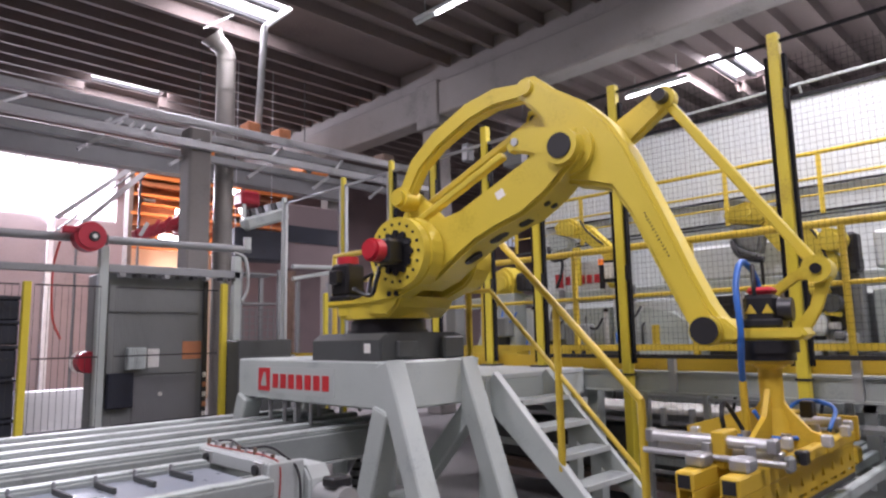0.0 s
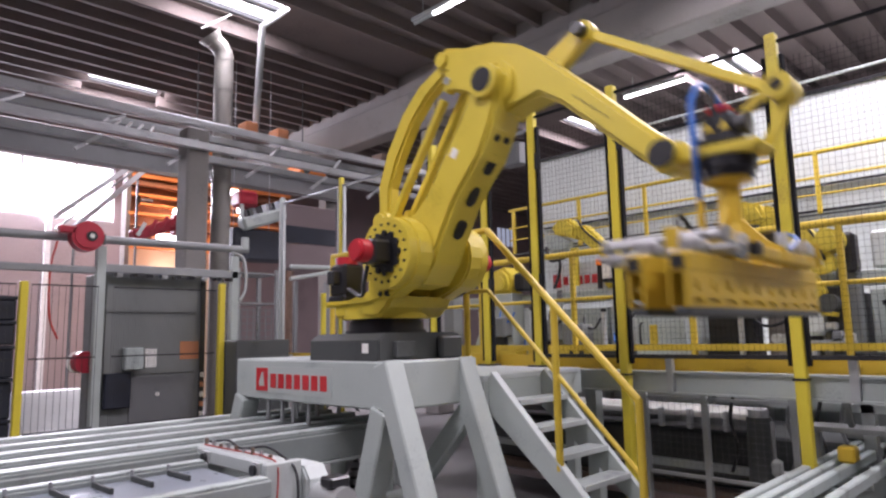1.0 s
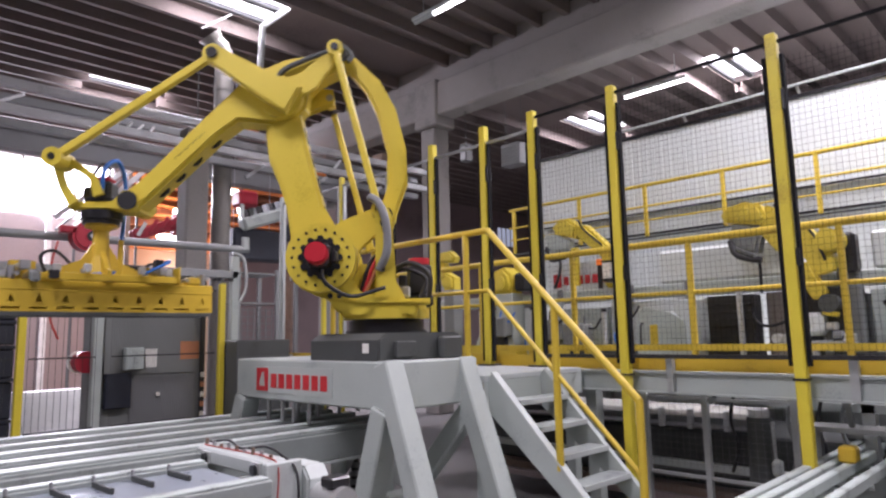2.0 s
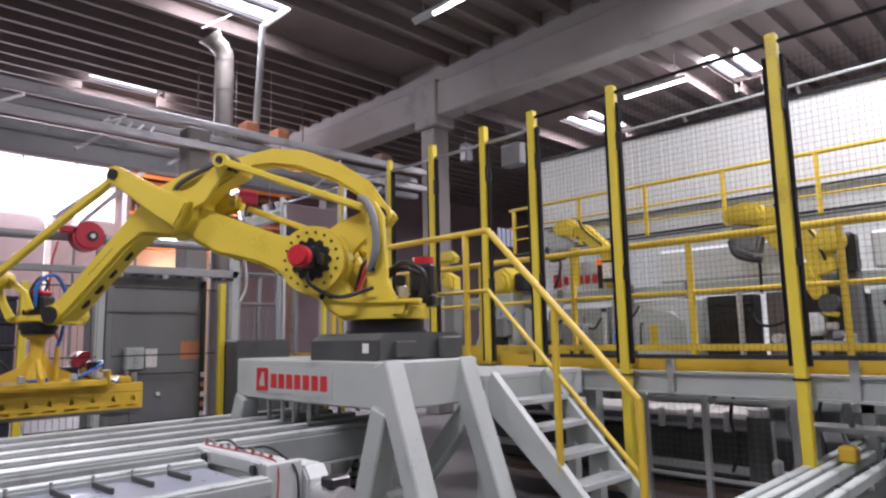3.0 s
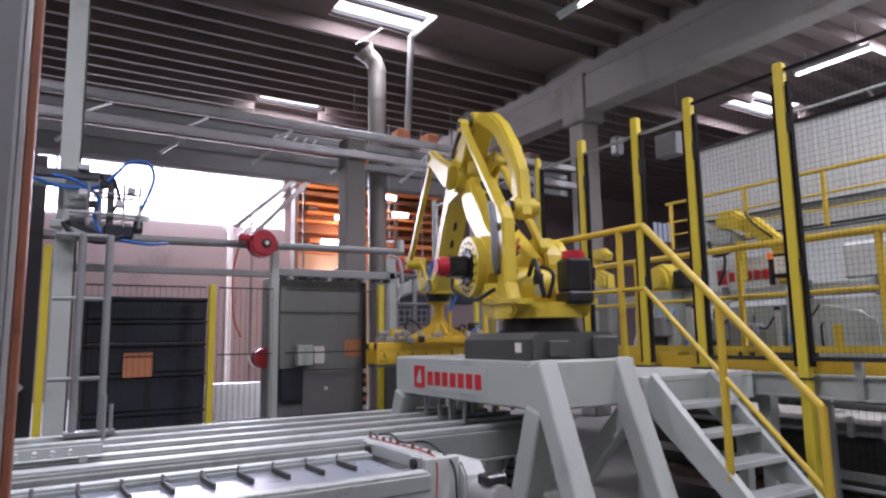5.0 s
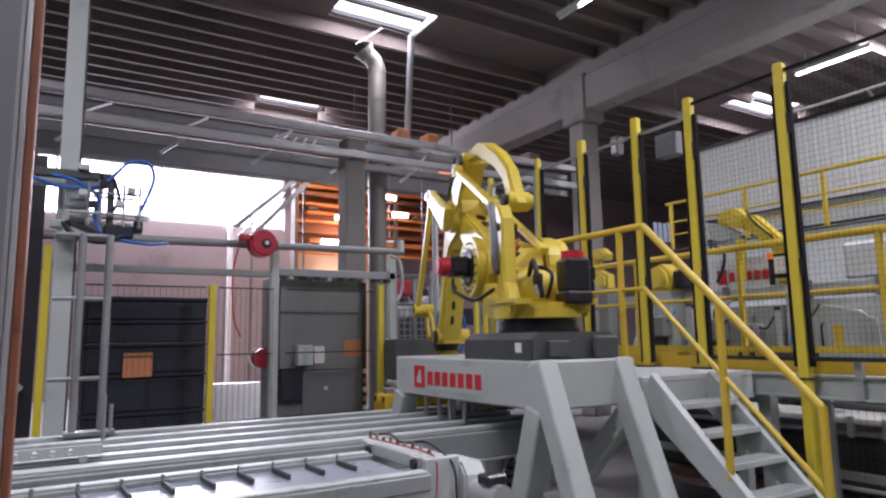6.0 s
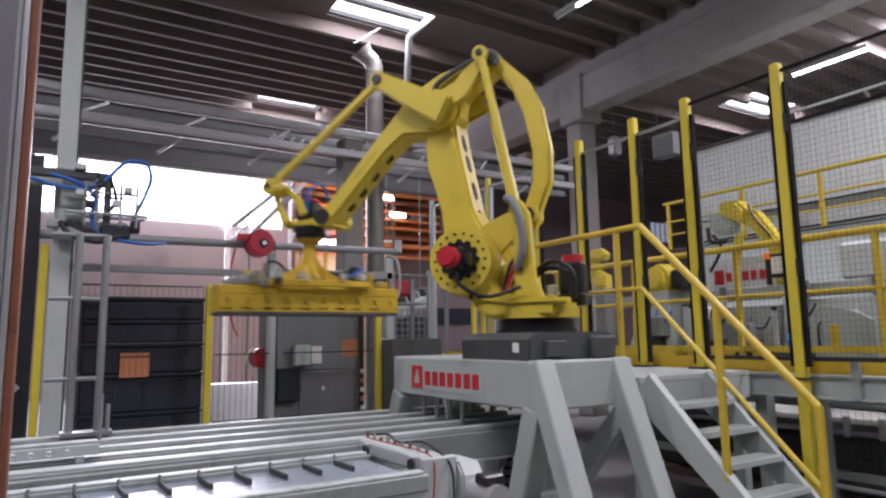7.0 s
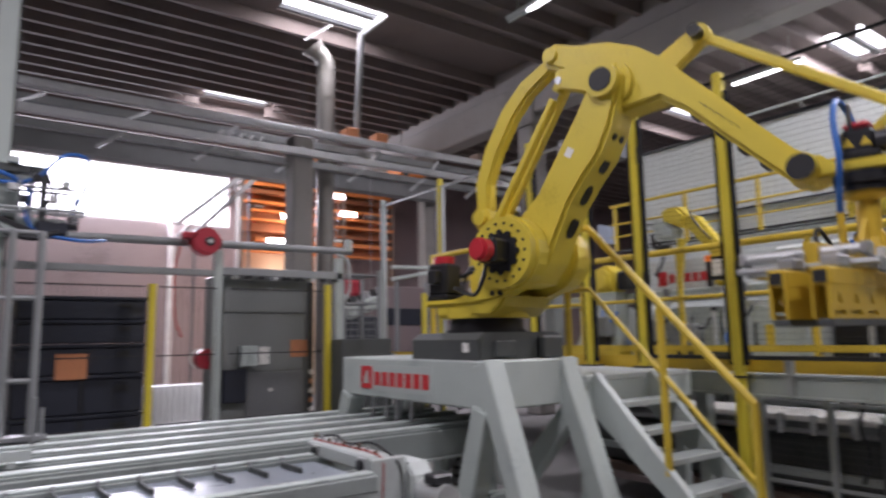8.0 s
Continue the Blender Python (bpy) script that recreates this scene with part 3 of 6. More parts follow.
rod3 = new("levelling_rod")
rod3.parent = robot
bm = fresh()
bar(bm, (0, 0.232, 0.04), (0, 0.232, L1 - 0.04), 0.05, 0.065, 0.008)
for z in (0.0, L1):
    rod(bm, (0, 0.20, z), (0, 0.265, z), 0.055, 18)
part("rod_body", bm, YELLOW, rod3)
for z in (0.0, L1):
    part("rod_pin", rod(fresh(), (0, 0.19, z), (0, 0.275, z), 0.028, 14), BLACKM, rod3)

# elbow triangle, keeps level
tri = new("elbow_lever")
tri.parent = robot
bm = fresh()
strip(bm, [(-0.10, -0.05), (0.05, 0.03), (PIN.x, PIN.z)], [0.22, 0.20, 0.13], 0.20, 0.285, 0.015)
part("lever_arm", bm, YELLOW, tri)
part("rear_lever", strip(fresh(), [(0.04, 0.0), (-0.2, 0.12), (EAR2.x, EAR2.z)], [0.2, 0.16, 0.11], 0.17, 0.198, 0.01), YELLOW, tri)
part("lever_pin", rod(fresh(), (PIN.x, 0.13, PIN.z), (PIN.x, 0.30, PIN.z), 0.04, 20), BLACKM, tri, "dark round pin head")
bm = fresh()
for y in (-0.165, -0.095):
    strip(bm, [(0.06, 0.0), (EAR.x + 0.08, EAR.z), (EAR.x - 0.03, EAR.z + 0.01)], [0.20, 0.15, 0.11], y, y + 0.022, 0.006)
part("rear_ear", bm, YELLOW, tri)
part("ear_pin", rod(fresh(), (EAR.x, -0.175, EAR.z), (EAR.x, -0.065, EAR.z), 0.025, 14), STEEL, tri)

# upper levelling rod to the wrist
rod2 = new("levelling_rod")
rod2.parent = robot
bm = fresh()
bar(bm, (0.05, 0.242, 0), (L2 - 0.05, 0.242, 0), 0.05, 0.055, 0.008)
rod(bm, (0, 0.205, 0), (0, 0.275, 0), 0.07, 20)
rod(bm, (L2, 0.205, 0), (L2, 0.275, 0), 0.065, 20)
part("rod_body", bm, YELLOW, rod2)

# wrist: origin at the wrist axis, stays level
wrist = new("wrist")
wrist.parent = robot
FX, FZ = 0.238, 0.093
bm = fresh()
prism(bm, [(-0.06, -0.065), (0.12, -0.055), (0.14, -0.05), (0.40, -0.05), (0.43, -0.025), (0.41, 0.005), (0.13, 0.008), (0.08, 0.055), (0.0, 0.072), (-0.065, 0.03)], -0.115, 0.115, 0.012)
part("wrist_body", bm, YELLOW, wrist)
bm = fresh()
strip(bm, [(0.36, -0.02), (PIN.x - 0.02, 0.10), (PIN.x + 0.03, PIN.z - 0.03)], [0.07, 0.055, 0.06], 0.125, 0.155, 0.006)
strip(bm, [(0.20, 0.04), (0.25, 0.17), (PIN.x - 0.10, PIN.z - 0.03), (PIN.x, PIN.z)], [0.07, 0.05, 0.05, 0.09], 0.126, 0.154, 0.006)
rod(bm, (PIN.x, 0.08, PIN.z), (PIN.x, 0.285, PIN.z), 0.065, 20)
part("wrist_lever", bm, YELLOW, wrist)
part("lever_pin", rod(fresh(), (PIN.x, 0.07, PIN.z), (PIN.x, 0.292, PIN.z), 0.025, 14), BLACKM, wrist)
bm = fresh()
box(bm, FX - 0.08, FX + 0.07, -0.08, 0.07, 0.008, 0.165, 0.02)
box(bm, FX - 0.10, FX + 0.09, -0.095, 0.085, 0.008, 0.05, 0.01)
rod(bm, (FX + 0.07, -0.04, 0.09), (FX + 0.13, -0.04, 0.09), 0.055, 16)
mot = part("wrist_motor", bm, BLACKM, wrist, "black servo motor with warning stickers")
part("motor_cap", box(fresh(), FX - 0.065, FX + 0.055, -0.065, 0.055, 0.166, 0.20, 0.015), RED, mot)
for x in (-0.068, 0.005):
    bm = fresh()
    prism(bm, [(FX + x, 0.075), (FX + x + 0.05, 0.075), (FX + x + 0.025, 0.12)], -0.0835, -0.08)
    part("warning_sticker", bm, SAFETY, mot)
bm = fresh()
rod(bm, (FX, 0, -0.05), (FX, 0, -FZ - 0.015), 0.135, 28)
rod(bm, (FX, 0, -FZ - 0.015), (FX, 0, -FZ - 0.05), 0.12, 28)
part("flange", bm, BLACKM, wrist, "black rotating tool flange")

# clamp gripper: origin at the flange, stays in line with the conveyors
grip = new("gripper")
grip.parent = robot
bm = fresh()
rod(bm, (0, 0, -0.05), (0, 0, -0.068), 0.105, 24)
rod(bm, (0, 0, -0.068), (0, 0, -0.09), 0.085, 24, 0.055)
rod(bm, (0, 0, -0.075), (0, 0, -0.27), 0.052, 20)
rod(bm, (0, 0, -0.27), (0, 0, -0.41), 0.052, 20, 0.085)
part("column", bm, TOOLYEL, grip)
for s in (-1, 1):
    bm = fresh()
    prism(bm, [(s * 0.05, -0.18), (s * 0.12, -0.30), (s * 0.34, -0.40), (s * 0.34, -0.46), (s * 0.05, -0.46)], -0.012, 0.012)
    part("gusset", bm, TOOLYEL, grip)
    bm = fresh()
    e = 0.22 if s < 0 else 0.42
    prism(bm, [(s * 0.04, -0.22), (s * 0.07, -0.27), (s * (e - 0.06), -0.365), (s * e, -0.385), (s * e, -0.45), (s * 0.04, -0.45)], -0.014, 0.014)
    bm.transform(Matrix.Rotation(radians(90), 4, "Z"))
    part("gusset", bm, TOOLYEL, grip)
    bm = fresh()
    box(bm, -0.36, 0.46, s * 0.19 - 0.025, s * 0.19 + 0.025, -0.46, -0.41, 0.006)
    box(bm, s * 0.34 - 0.05, s * 0.34 + 0.05, -0.15, 0.40, -0.455, -0.411, 0.006)
    part("carrier_frame", bm, TOOLYEL, grip)
    for dz in (0.0, 0.056):
        cyl = part("cylinder", rod(fresh(), (s * 0.43 - dz * 0.9, -0.14, -0.425 + dz), (s * 0.43 - dz * 0.9, 0.36, -0.425 + dz), 0.026, 16), ALU, grip, "aluminium pneumatic cylinder")
        for y0 in (-0.175, 0.35):
            part("cylinder_head", box(fresh(), s * 0.43 - dz * 0.9 - 0.03, s * 0.43 - dz * 0.9 + 0.03, y0, y0 + 0.035, -0.455 + dz, -0.397 + dz, 0.006), STEEL, cyl)
    part("guide_rod", rod(fresh(), (s * 0.53, -0.22, -0.43), (s * 0.53, 0.38, -0.43), 0.014, 10), STEEL, grip)
    part("cylinder_clamp", box(fresh(), s * 0.43 - 0.10, s * 0.43 + 0.05, 0.02, 0.075, -0.475, -0.325, 0.006), TOOLYEL, grip)
    yb = s * 0.088
    beam = new("clamp_beam")
    beam.parent = grip
    part("tube", box(fresh(), -0.765, 0.765, yb - 0.038, yb + 0.038, -0.53, -0.455, 0.008), TOOLYEL, beam)
    # The tube is solid; a black plate paints the shade of its hollow.
    for x in (-0.7665, 0.7665):
        part("tube_end_black", box(fresh(), x - 0.0015, x + 0.0015, yb - 0.026, yb + 0.026, -0.518, -0.467), BLACK, beam, "black plate for the shade in the open tube end")
    holes = []
    for i in range(10):
        cx = -0.69 + i * 0.153
        holes.append([(cx - 0.02, -0.598), (cx + 0.02, -0.598), (cx + 0.005, -0.556), (cx - 0.005, -0.556)])
        holes.append([(cx - 0.05, -0.645), (cx + 0.05, -0.645), (cx + 0.05, -0.629), (cx - 0.05, -0.629)])
    part("comb_plate", holed(fresh(), [(-0.765, -0.66), (0.765, -0.66), (0.765, -0.527), (-0.765, -0.527)], holes, yb + s * 0.02, yb + s * 0.034), TOOLYEL, beam)
    part("backing_plate", box(fresh(), -0.765, 0.765, *sorted((yb - s * 0.03, yb - s * 0.04)), -0.66, -0.527), TOOLYEL, beam)
    part("rubber_strip", box(fresh(), -0.755, 0.755, yb - 0.035, yb + 0.03, -0.69, -0.661, 0.004), DARKGREY, beam, "grey rubber gripping strip")
    for x in (-0.62, -0.2, 0.2, 0.62):
        part("clamp_block", box(fresh(), x - 0.05, x + 0.05, yb - 0.04, yb + 0.04, -0.454, -0.40, 0.01), STEEL if x < 0 else TOOLYEL, beam)
        part("stud", rod(fresh(), (x + 0.08, yb, -0.454), (x + 0.08, yb, -0.37), 0.022, 10), STEEL, beam)
bm = fresh()
hose(bm, [(0.08, 0.04, 0.16), (0.07, 0.05, 0.34), (-0.05, 0.07, 0.42), (-0.17, 0.06, 0.30), (-0.205, 0.04, 0.10), (-0.15, 0.07, -0.05), (-0.10, 0.09, -0.15)], 0.015)
bm.transform(Matrix.Translation((FX, 0, -FZ)) @ Matrix.Rotation(radians(82.5), 4, "Z"))
part("air_hose", bm, BLUE, wrist, "blue compressed-air hose")
part("hose_guide", rod(fresh(), (FX - 0.102, -0.087, -FZ - 0.40), (FX - 0.102, -0.087, -FZ - 0.145), 0.018, 12), TOOLYEL, wrist, "thin yellow hose guide tube")
for pts in ([(0.02, 0.05, 0.24), (0.06, 0.06, 0.36), (0.0, 0.04, 0.40), (-0.06, 0.02, 0.30), (-0.05, 0.02, 0.2)], [(-0.3, 0.1, -0.40), (-0.34, 0.1, -0.28), (-0.24, 0.12, -0.24), (-0.1, 0.1, -0.38)],
            [(0.3, 0.2, -0.40), (0.42, 0.2, -0.28), (0.5, 0.24, -0.34), (0.45, 0.22, -0.40)]):
    part("cable_loop", hose(fresh(), pts, 0.011), BLACK, grip)
for pts in ([(-0.08, 0.06, -0.28), (-0.06, 0.02, -0.34), (0.0, -0.06, -0.385), (0.05, -0.15, -0.39)], [(-0.2, 0.22, -0.40), (-0.12, 0.08, -0.395), (-0.05, -0.06, -0.40), (0.05, -0.14, -0.40)],
            [(0.25, -0.16, -0.39), (0.42, -0.14, -0.30), (0.46, 0.02, -0.28), (0.36, 0.12, -0.38)]):
    part("air_hose", hose(fresh(), pts, 0.011), BLUE, grip, "blue compressed-air hose")
part("end_plate", box(fresh(), 0.462, 0.476, -0.23, 0.02, -0.46, -0.34, 0.004), TOOLYEL, grip)
part("end_bracket", box(fresh(), -0.46, -0.40, -0.215, -0.178, -0.475, -0.41, 0.012), CABINET, grip)
part("green_switch", box(fresh(), -0.36, -0.30, -0.235, -0.19, -0.455, -0.40, 0.006), BLACKM, grip, "black position switch")
for x, y in ((-0.30, -0.15), (-0.15, -0.26), (0.2, -0.24), (0.40, -0.2), (-0.22, 0.28), (0.30, 0.3)):
    part("fitting", box(fresh(), x - 0.022, x + 0.022, y - 0.02, y + 0.02, -0.405, -0.355, 0.006), ALU, grip)
part("sensor_box", box(fresh(), 0.36, 0.42, -0.06, 0.0, -0.40, -0.27, 0.006), BLACKM, grip, "small black sensor box")
part("valve_block", box(fresh(), 0.14, 0.32, 0.06, 0.16, -0.41, -0.31, 0.01), BLACKM, grip, "black valve block")

# ---- conveyors ----
def prism_x(bm, pts, x0, x1, bev=0.0):
    """A plate with its outline in y and z, from x0 to x1."""
    prism(bm, pts, x0, x1, bev)
    bm.transform(Matrix(((0, 1, 0, 0), (1, 0, 0, 0), (0, 0, 1, 0), (0, 0, 0, 1))))
    bmesh.ops.recalc_face_normals(bm, faces=bm.faces)
    return bm


conv = thing("pallet_conveyor", (0, 4.46, 0), "long pale grey multi-rail pallet conveyor under the robot", "conveyor")
# Light is put into the colours: pale top strip, darker rail sides.
for y in (-0.67, -0.365, -0.044, 0.277, 0.61):
    rail = part("rail", box(fresh(), -4.0, 3.3, y - 0.055, y + 0.055, 0.93, 0.988, 0.006), RAILSIDE, conv, "grey rail profile, darkened for shade on its sides")
    part("pale_top", box(fresh(), -4.0, 3.3, y - 0.048, y + 0.048, 0.988, 1.003, 0.004), RAILW, rail, "worn white rail top, paler as if lit")
    part("chain", box(fresh(), -4.0, 3.3, y + 0.065, y + 0.095, 0.95, 0.985, 0.003), STEEL, rail, "steel transport chain")
# Side frames take the darker grey too, for the shade on them.
for y in (-0.745, 0.685):
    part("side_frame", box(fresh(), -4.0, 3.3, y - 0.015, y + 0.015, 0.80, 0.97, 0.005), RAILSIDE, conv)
    part("side_flange", box(fresh(), -4.0, 3.3, y - 0.035, y + 0.035, 0.785, 0.798), WHITEGREY, conv)
for i in range(19):
    part("cross_member", box(fresh(), -3.8 + 0.38 * i, -3.74 + 0.38 * i, -0.72, 0.66, 0.84, 0.938), GREY, conv)
for x in (-3.6, -1.8, 0.0, 1.6, 3.1):
    for y in (-0.69, 0.63):
        part("leg", box(fresh(), x - 0.04, x + 0.04, y - 0.04, y + 0.04, 0.0, 0.84, 0.006), GREY, conv)
part("perforated_bar", holed(fresh(), [(-1.1, 1.015), (0.31, 1.015), (0.31, 1.066), (-1.1, 1.066)], [circle(-1.04 + 0.08 * i, 1.04, 0.016, 10) for i in range(16)], -0.44, -0.42), WHITEGREY, conv, "white bar with a row of holes")
for x in (-0.9, 0.22):
    part("bar_foot", box(fresh(), x - 0.02, x + 0.02, -0.46, -0.40, 0.985, 1.015), WHITEGREY, conv)

pump = thing("pump_unit", (2.85, 3.98, 0), "grey pump unit with ribbed hoses under the pallet conveyor", "pump")
part("column", rod(fresh(), (0, 0, 0), (0, 0, 0.84), 0.055, 16), GREY, pump)
part("elbow", hose(fresh(), [(0, 0, 0.62), (0.06, -0.02, 0.70), (0.12, -0.02, 0.78), (0.13, 0.0, 0.84)], 0.035), GALVD, pump)
part("body", rod(fresh(), (0.16, 0.02, 0.0), (0.16, 0.02, 0.34), 0.09, 18), CABINET, pump)
for k in range(6):
    part("hose_rib", rod(fresh(), (0.16, 0.02, 0.36 + 0.06 * k), (0.16, 0.02, 0.395 + 0.06 * k), 0.045, 14), SHADE, pump)
part("hose_core", rod(fresh(), (0.16, 0.02, 0.34), (0.16, 0.02, 0.84), 0.032, 12), BLACK, pump)
part("valve", box(fresh(), -0.14, -0.07, -0.04, 0.04, 0.0, 0.5, 0.01), CABINET, pump)

feed = thing("feed_conveyor", (0, 3.215, 0.0), "white feed conveyor with dark cross flights on a pale belt", "conveyor")
# Feed rails likewise: top strip coloured as lit, body as shaded.
for y in (0.335, -0.335):
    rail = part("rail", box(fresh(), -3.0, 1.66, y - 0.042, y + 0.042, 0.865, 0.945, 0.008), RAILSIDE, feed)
    part("pale_top", box(fresh(), -3.0, 1.64, y - 0.034, y + 0.034, 0.945, 0.959, 0.004), RAILW, rail, "worn white rail top, paler as if lit")
    part("side_panel", box(fresh(), -3.0, 1.66, y - 0.024, y + 0.024, 0.60, 0.864), WHITEGREY, feed)
part("belt", box(fresh(), -3.0, 1.63, -0.29, 0.29, 0.905, 0.92), BED, feed, "pale bluish glossy belt")
for i in range(25):
    x = -2.85 + 0.178 * i
    fl = part("flight", bar(fresh(), (x, 0.25, 0.934), (x + 0.012, 0.02, 0.934), 0.016, 0.028, 0.003), DARKGREY, feed, "dark cross flight")
    part("flight_peg", rod(fresh(), (x, 0.25, 0.94), (x, 0.25, 0.975), 0.009, 8), STEEL, fl)
for x in (-2.6, -0.6, 1.5):
    for y in (0.335, -0.335):
        part("leg", box(fresh(), x - 0.04, x + 0.04, y - 0.04, y + 0.04, 0.0, 0.60, 0.006), WHITEGREY, feed)
drive = thing("conveyor_drive", (1.77, 3.215, 0), "white conveyor end drive with gearbox and cables", "conveyor drive")
part("cross_beam", box(fresh(), -0.075, 0.075, -0.20, 0.62, 0.92, 1.0, 0.01), WHITEGREY, drive)
for y in (-0.15, 0.40):
    part("bearing", rod(fresh(), (-0.10, y, 0.955), (-0.084, y, 0.955), 0.027, 14), BLACKM, drive)
    part("bearing_plate", box(fresh(), -0.084, -0.0755, y - 0.045, y + 0.045, 0.925, 0.99), ALU, drive)
for i in range(9):
    part("bolt", rod(fresh(), (0.0, -0.16 + 0.09 * i, 1.0), (0.0, -0.16 + 0.09 * i, 1.02 + 0.008 * (i % 3)), 0.011, 8), STEEL if i % 2 else BROWN, drive)
bm = fresh()
hose(bm, [(0.04, 0.6, 1.006), (0.055, 0.4, 1.03), (0.03, 0.2, 1.01), (0.06, 0.0, 1.035), (0.06, -0.16, 1.01), (0.09, -0.26, 0.93), (0.08, -0.30, 0.7)], 0.007)
part("cable", bm, BLACK, drive)
bm = fresh()
hose(bm, [(-0.02, 0.55, 1.003), (-0.04, 0.3, 1.012), (0.0, 0.08, 1.004), (-0.02, -0.15, 1.01), (0.0, -0.235, 0.96), (-0.02, -0.245, 0.7)], 0.004)
part("cable", bm, REDHOSE, drive)
part("end_plate", box(fresh(), -0.07, 0.14, -0.235, -0.201, 0.0, 0.99, 0.008), WHITEGREY, drive)
bm = fresh()
prism_x(bm, [(-0.28, 0.65), (0.02, 0.65), (0.02, 0.90), (-0.04, 0.95), (-0.23, 0.95), (-0.28, 0.89)], 0.145, 0.28, 0.012)
gear = part("gearbox", bm, WHITEGREY, drive)
part("gear_motor", rod(fresh(), (0.22, -0.28, 0.80), (0.22, -0.50, 0.80), 0.07, 18), ALU, gear, "ribbed aluminium motor")
part("terminal_box", box(fresh(), 0.16, 0.28, -0.46, -0.36, 0.862, 0.915, 0.01), BLACKM, gear)
part("support", box(fresh(), 0.17, 0.27, -0.22, -0.1, 0.0, 0.65), GREY, drive)

out = thing("outfeed_conveyor", (4.4, 1.24, 0), "white outfeed conveyor with parallel rails beside the fence", "conveyor")
for y in (0.17, 0.09, 0.0, -0.16):
    part("rail", box(fresh(), -1.9, 1.9, y - 0.026, y + 0.026, 0.68, 0.75, 0.008), RAILW, out)
part("side_frame", box(fresh(), -1.9, 1.9, -0.10, -0.05, 0.42, 0.65), GREY, out)
part("side_frame", box(fresh(), -1.9, 1.9, 0.10, 0.14, 0.42, 0.65), GREY, out)
for x in (-1.6, 0.0, 1.6):
    part("leg", box(fresh(), x - 0.05, x + 0.05, -0.08, 0.10, 0.0, 0.42), GREY, out)
for i in range(9):
    part("cross_tie", box(fresh(), -1.7 + 0.42 * i, -1.62 + 0.42 * i, -0.13, 0.14, 0.60, 0.66), GREY, out)
part("stop_block", box(fresh(), 0.38, 0.50, -0.05, 0.05, 0.75, 0.85, 0.012), TOOLYEL, out, "yellow end stop")
bm = fresh()
prism_x(bm, [(-0.95, 0.93), (0.26, 0.93), (0.26, 0.96), (-0.95, 0.96)], 0.42, 0.66)
part("tray", bm, CABINET, out, "blue-grey steel tray")
for y in (-0.5, -0.02):
    part("tray_strut", bar(fresh(), (0.5, y, 0.96), (0.42, y, 1.17), 0.03, 0.03), CABINET, out)
part("tray_post", box(fresh(), 0.52, 0.58, -0.62, -0.56, 0.0, 0.93), CABINET, out)
part("tray_post", box(fresh(), 0.52, 0.58, 0.18, 0.24, 0.0, 0.93), CABINET, out)

# ---- service stair and platform ----
stair = thing("service_stair", (3.485, 3.05, 0), "steep pale grey steel stair with a yellow handrail", "stair")
for x in (0.0, 0.60):
    part("stringer", prism_x(fresh(), [(0.03, 1.30), (0.03, 1.06), (-1.26, -0.0), (-1.30, 0.0), (-1.28, 0.02), (-0.0, 1.335)], x, x + 0.045), GREY, stair)
    if not x:
        part("stringer_edge", bar(fresh(), (x + 0.0225, 0.0, 1.340), (x + 0.0225, -1.285, 0.012), 0.06, 0.012), WHITEGREY, stair)
for i in range(1, 8):
    y, z = -0.160 * i, 1.32 - 0.165 * i
    step = part("tread", box(fresh(), 0.047, 0.598, y - 0.048, y + 0.11, z - 0.03, z, 0.004), RAILSIDE, stair)
    part("nosing", box(fresh(), 0.047, 0.598, y - 0.056, y - 0.0485, z - 0.034, z + 0.002, 0.002), WHITEGREY, step)
part("handrail", rod(fresh(), (0.02, 0.02, 2.349), (0.02, -1.105, 1.205), 0.024, 12), SAFETY, stair, "yellow tubular handrail")
part("mid_rail", rod(fresh(), (0.02, 0.03, 1.915), (0.02, -1.105, 0.77), 0.016, 10), SAFETY, stair)
part("newel", rod(fresh(), (0.02, -1.105, 1.215), (0.02, -1.105, 0.165), 0.024, 12), SAFETY, stair)
part("stanchion", rod(fresh(), (0.02, -0.535, 1.79), (0.02, -0.535, 0.74), 0.024, 12), SAFETY, stair)
plat = thing("stair_platform", (3.485, 3.08, 0), "pale steel platform with yellow guard rail beside the robot", "platform")
part("deck", box(fresh(), -0.05, 1.15, 0.0, 2.5, 1.28, 1.32, 0.005), WHITEGREY, plat)
part("edge_beam", box(fresh(), -0.05, 0.03, 0.0, 2.5, 1.12, 1.279), GREY, plat)
part("edge_beam", box(fresh(), 0.031, 1.15, 0.0, 0.08, 1.12, 1.279), GREY, plat)
for x, y in ((0.0, 0.06), (1.08, 0.06), (0.0, 2.4), (1.08, 2.4)):
    part("post", box(fresh(), x - 0.04, x + 0.04, y - 0.04, y + 0.04, 0.0, 1.12), GREY, plat)
part("handrail", rod(fresh(), (0.02, -0.012, 2.349), (0.02, 1.9, 2.349), 0.024, 12), SAFETY, plat, "yellow tubular handrail")
part("mid_rail", rod(fresh(), (0.02, 0.0, 1.915), (0.02, 1.9, 1.915), 0.016, 10), SAFETY, plat)
for y in (0.21, 1.3, 1.9):
    part("stanchion", rod(fresh(), (0.02, y, 1.32), (0.02, y, 2.335), 0.024, 12), SAFETY, plat)
part("control_box", box(fresh(), 0.05, 0.13, 0.40, 0.56, 1.32, 1.62, 0.01), BLACKM, plat, "small black control box with yellow cover")

# ---- tall safety fence ----
POSTS = [(0.15, 0.0), (1.40, 0.0), (2.644, 0.0), (3.458, 1.32), (4.043, 1.32), (4.759, 1.32), (5.448, 1.32), (6.356, 0.0), (7.72, 0.0)]
fence = thing("safety_fence", (4.6, 0, 0), "tall yellow-posted safety fence with black wire mesh panels", "fence")


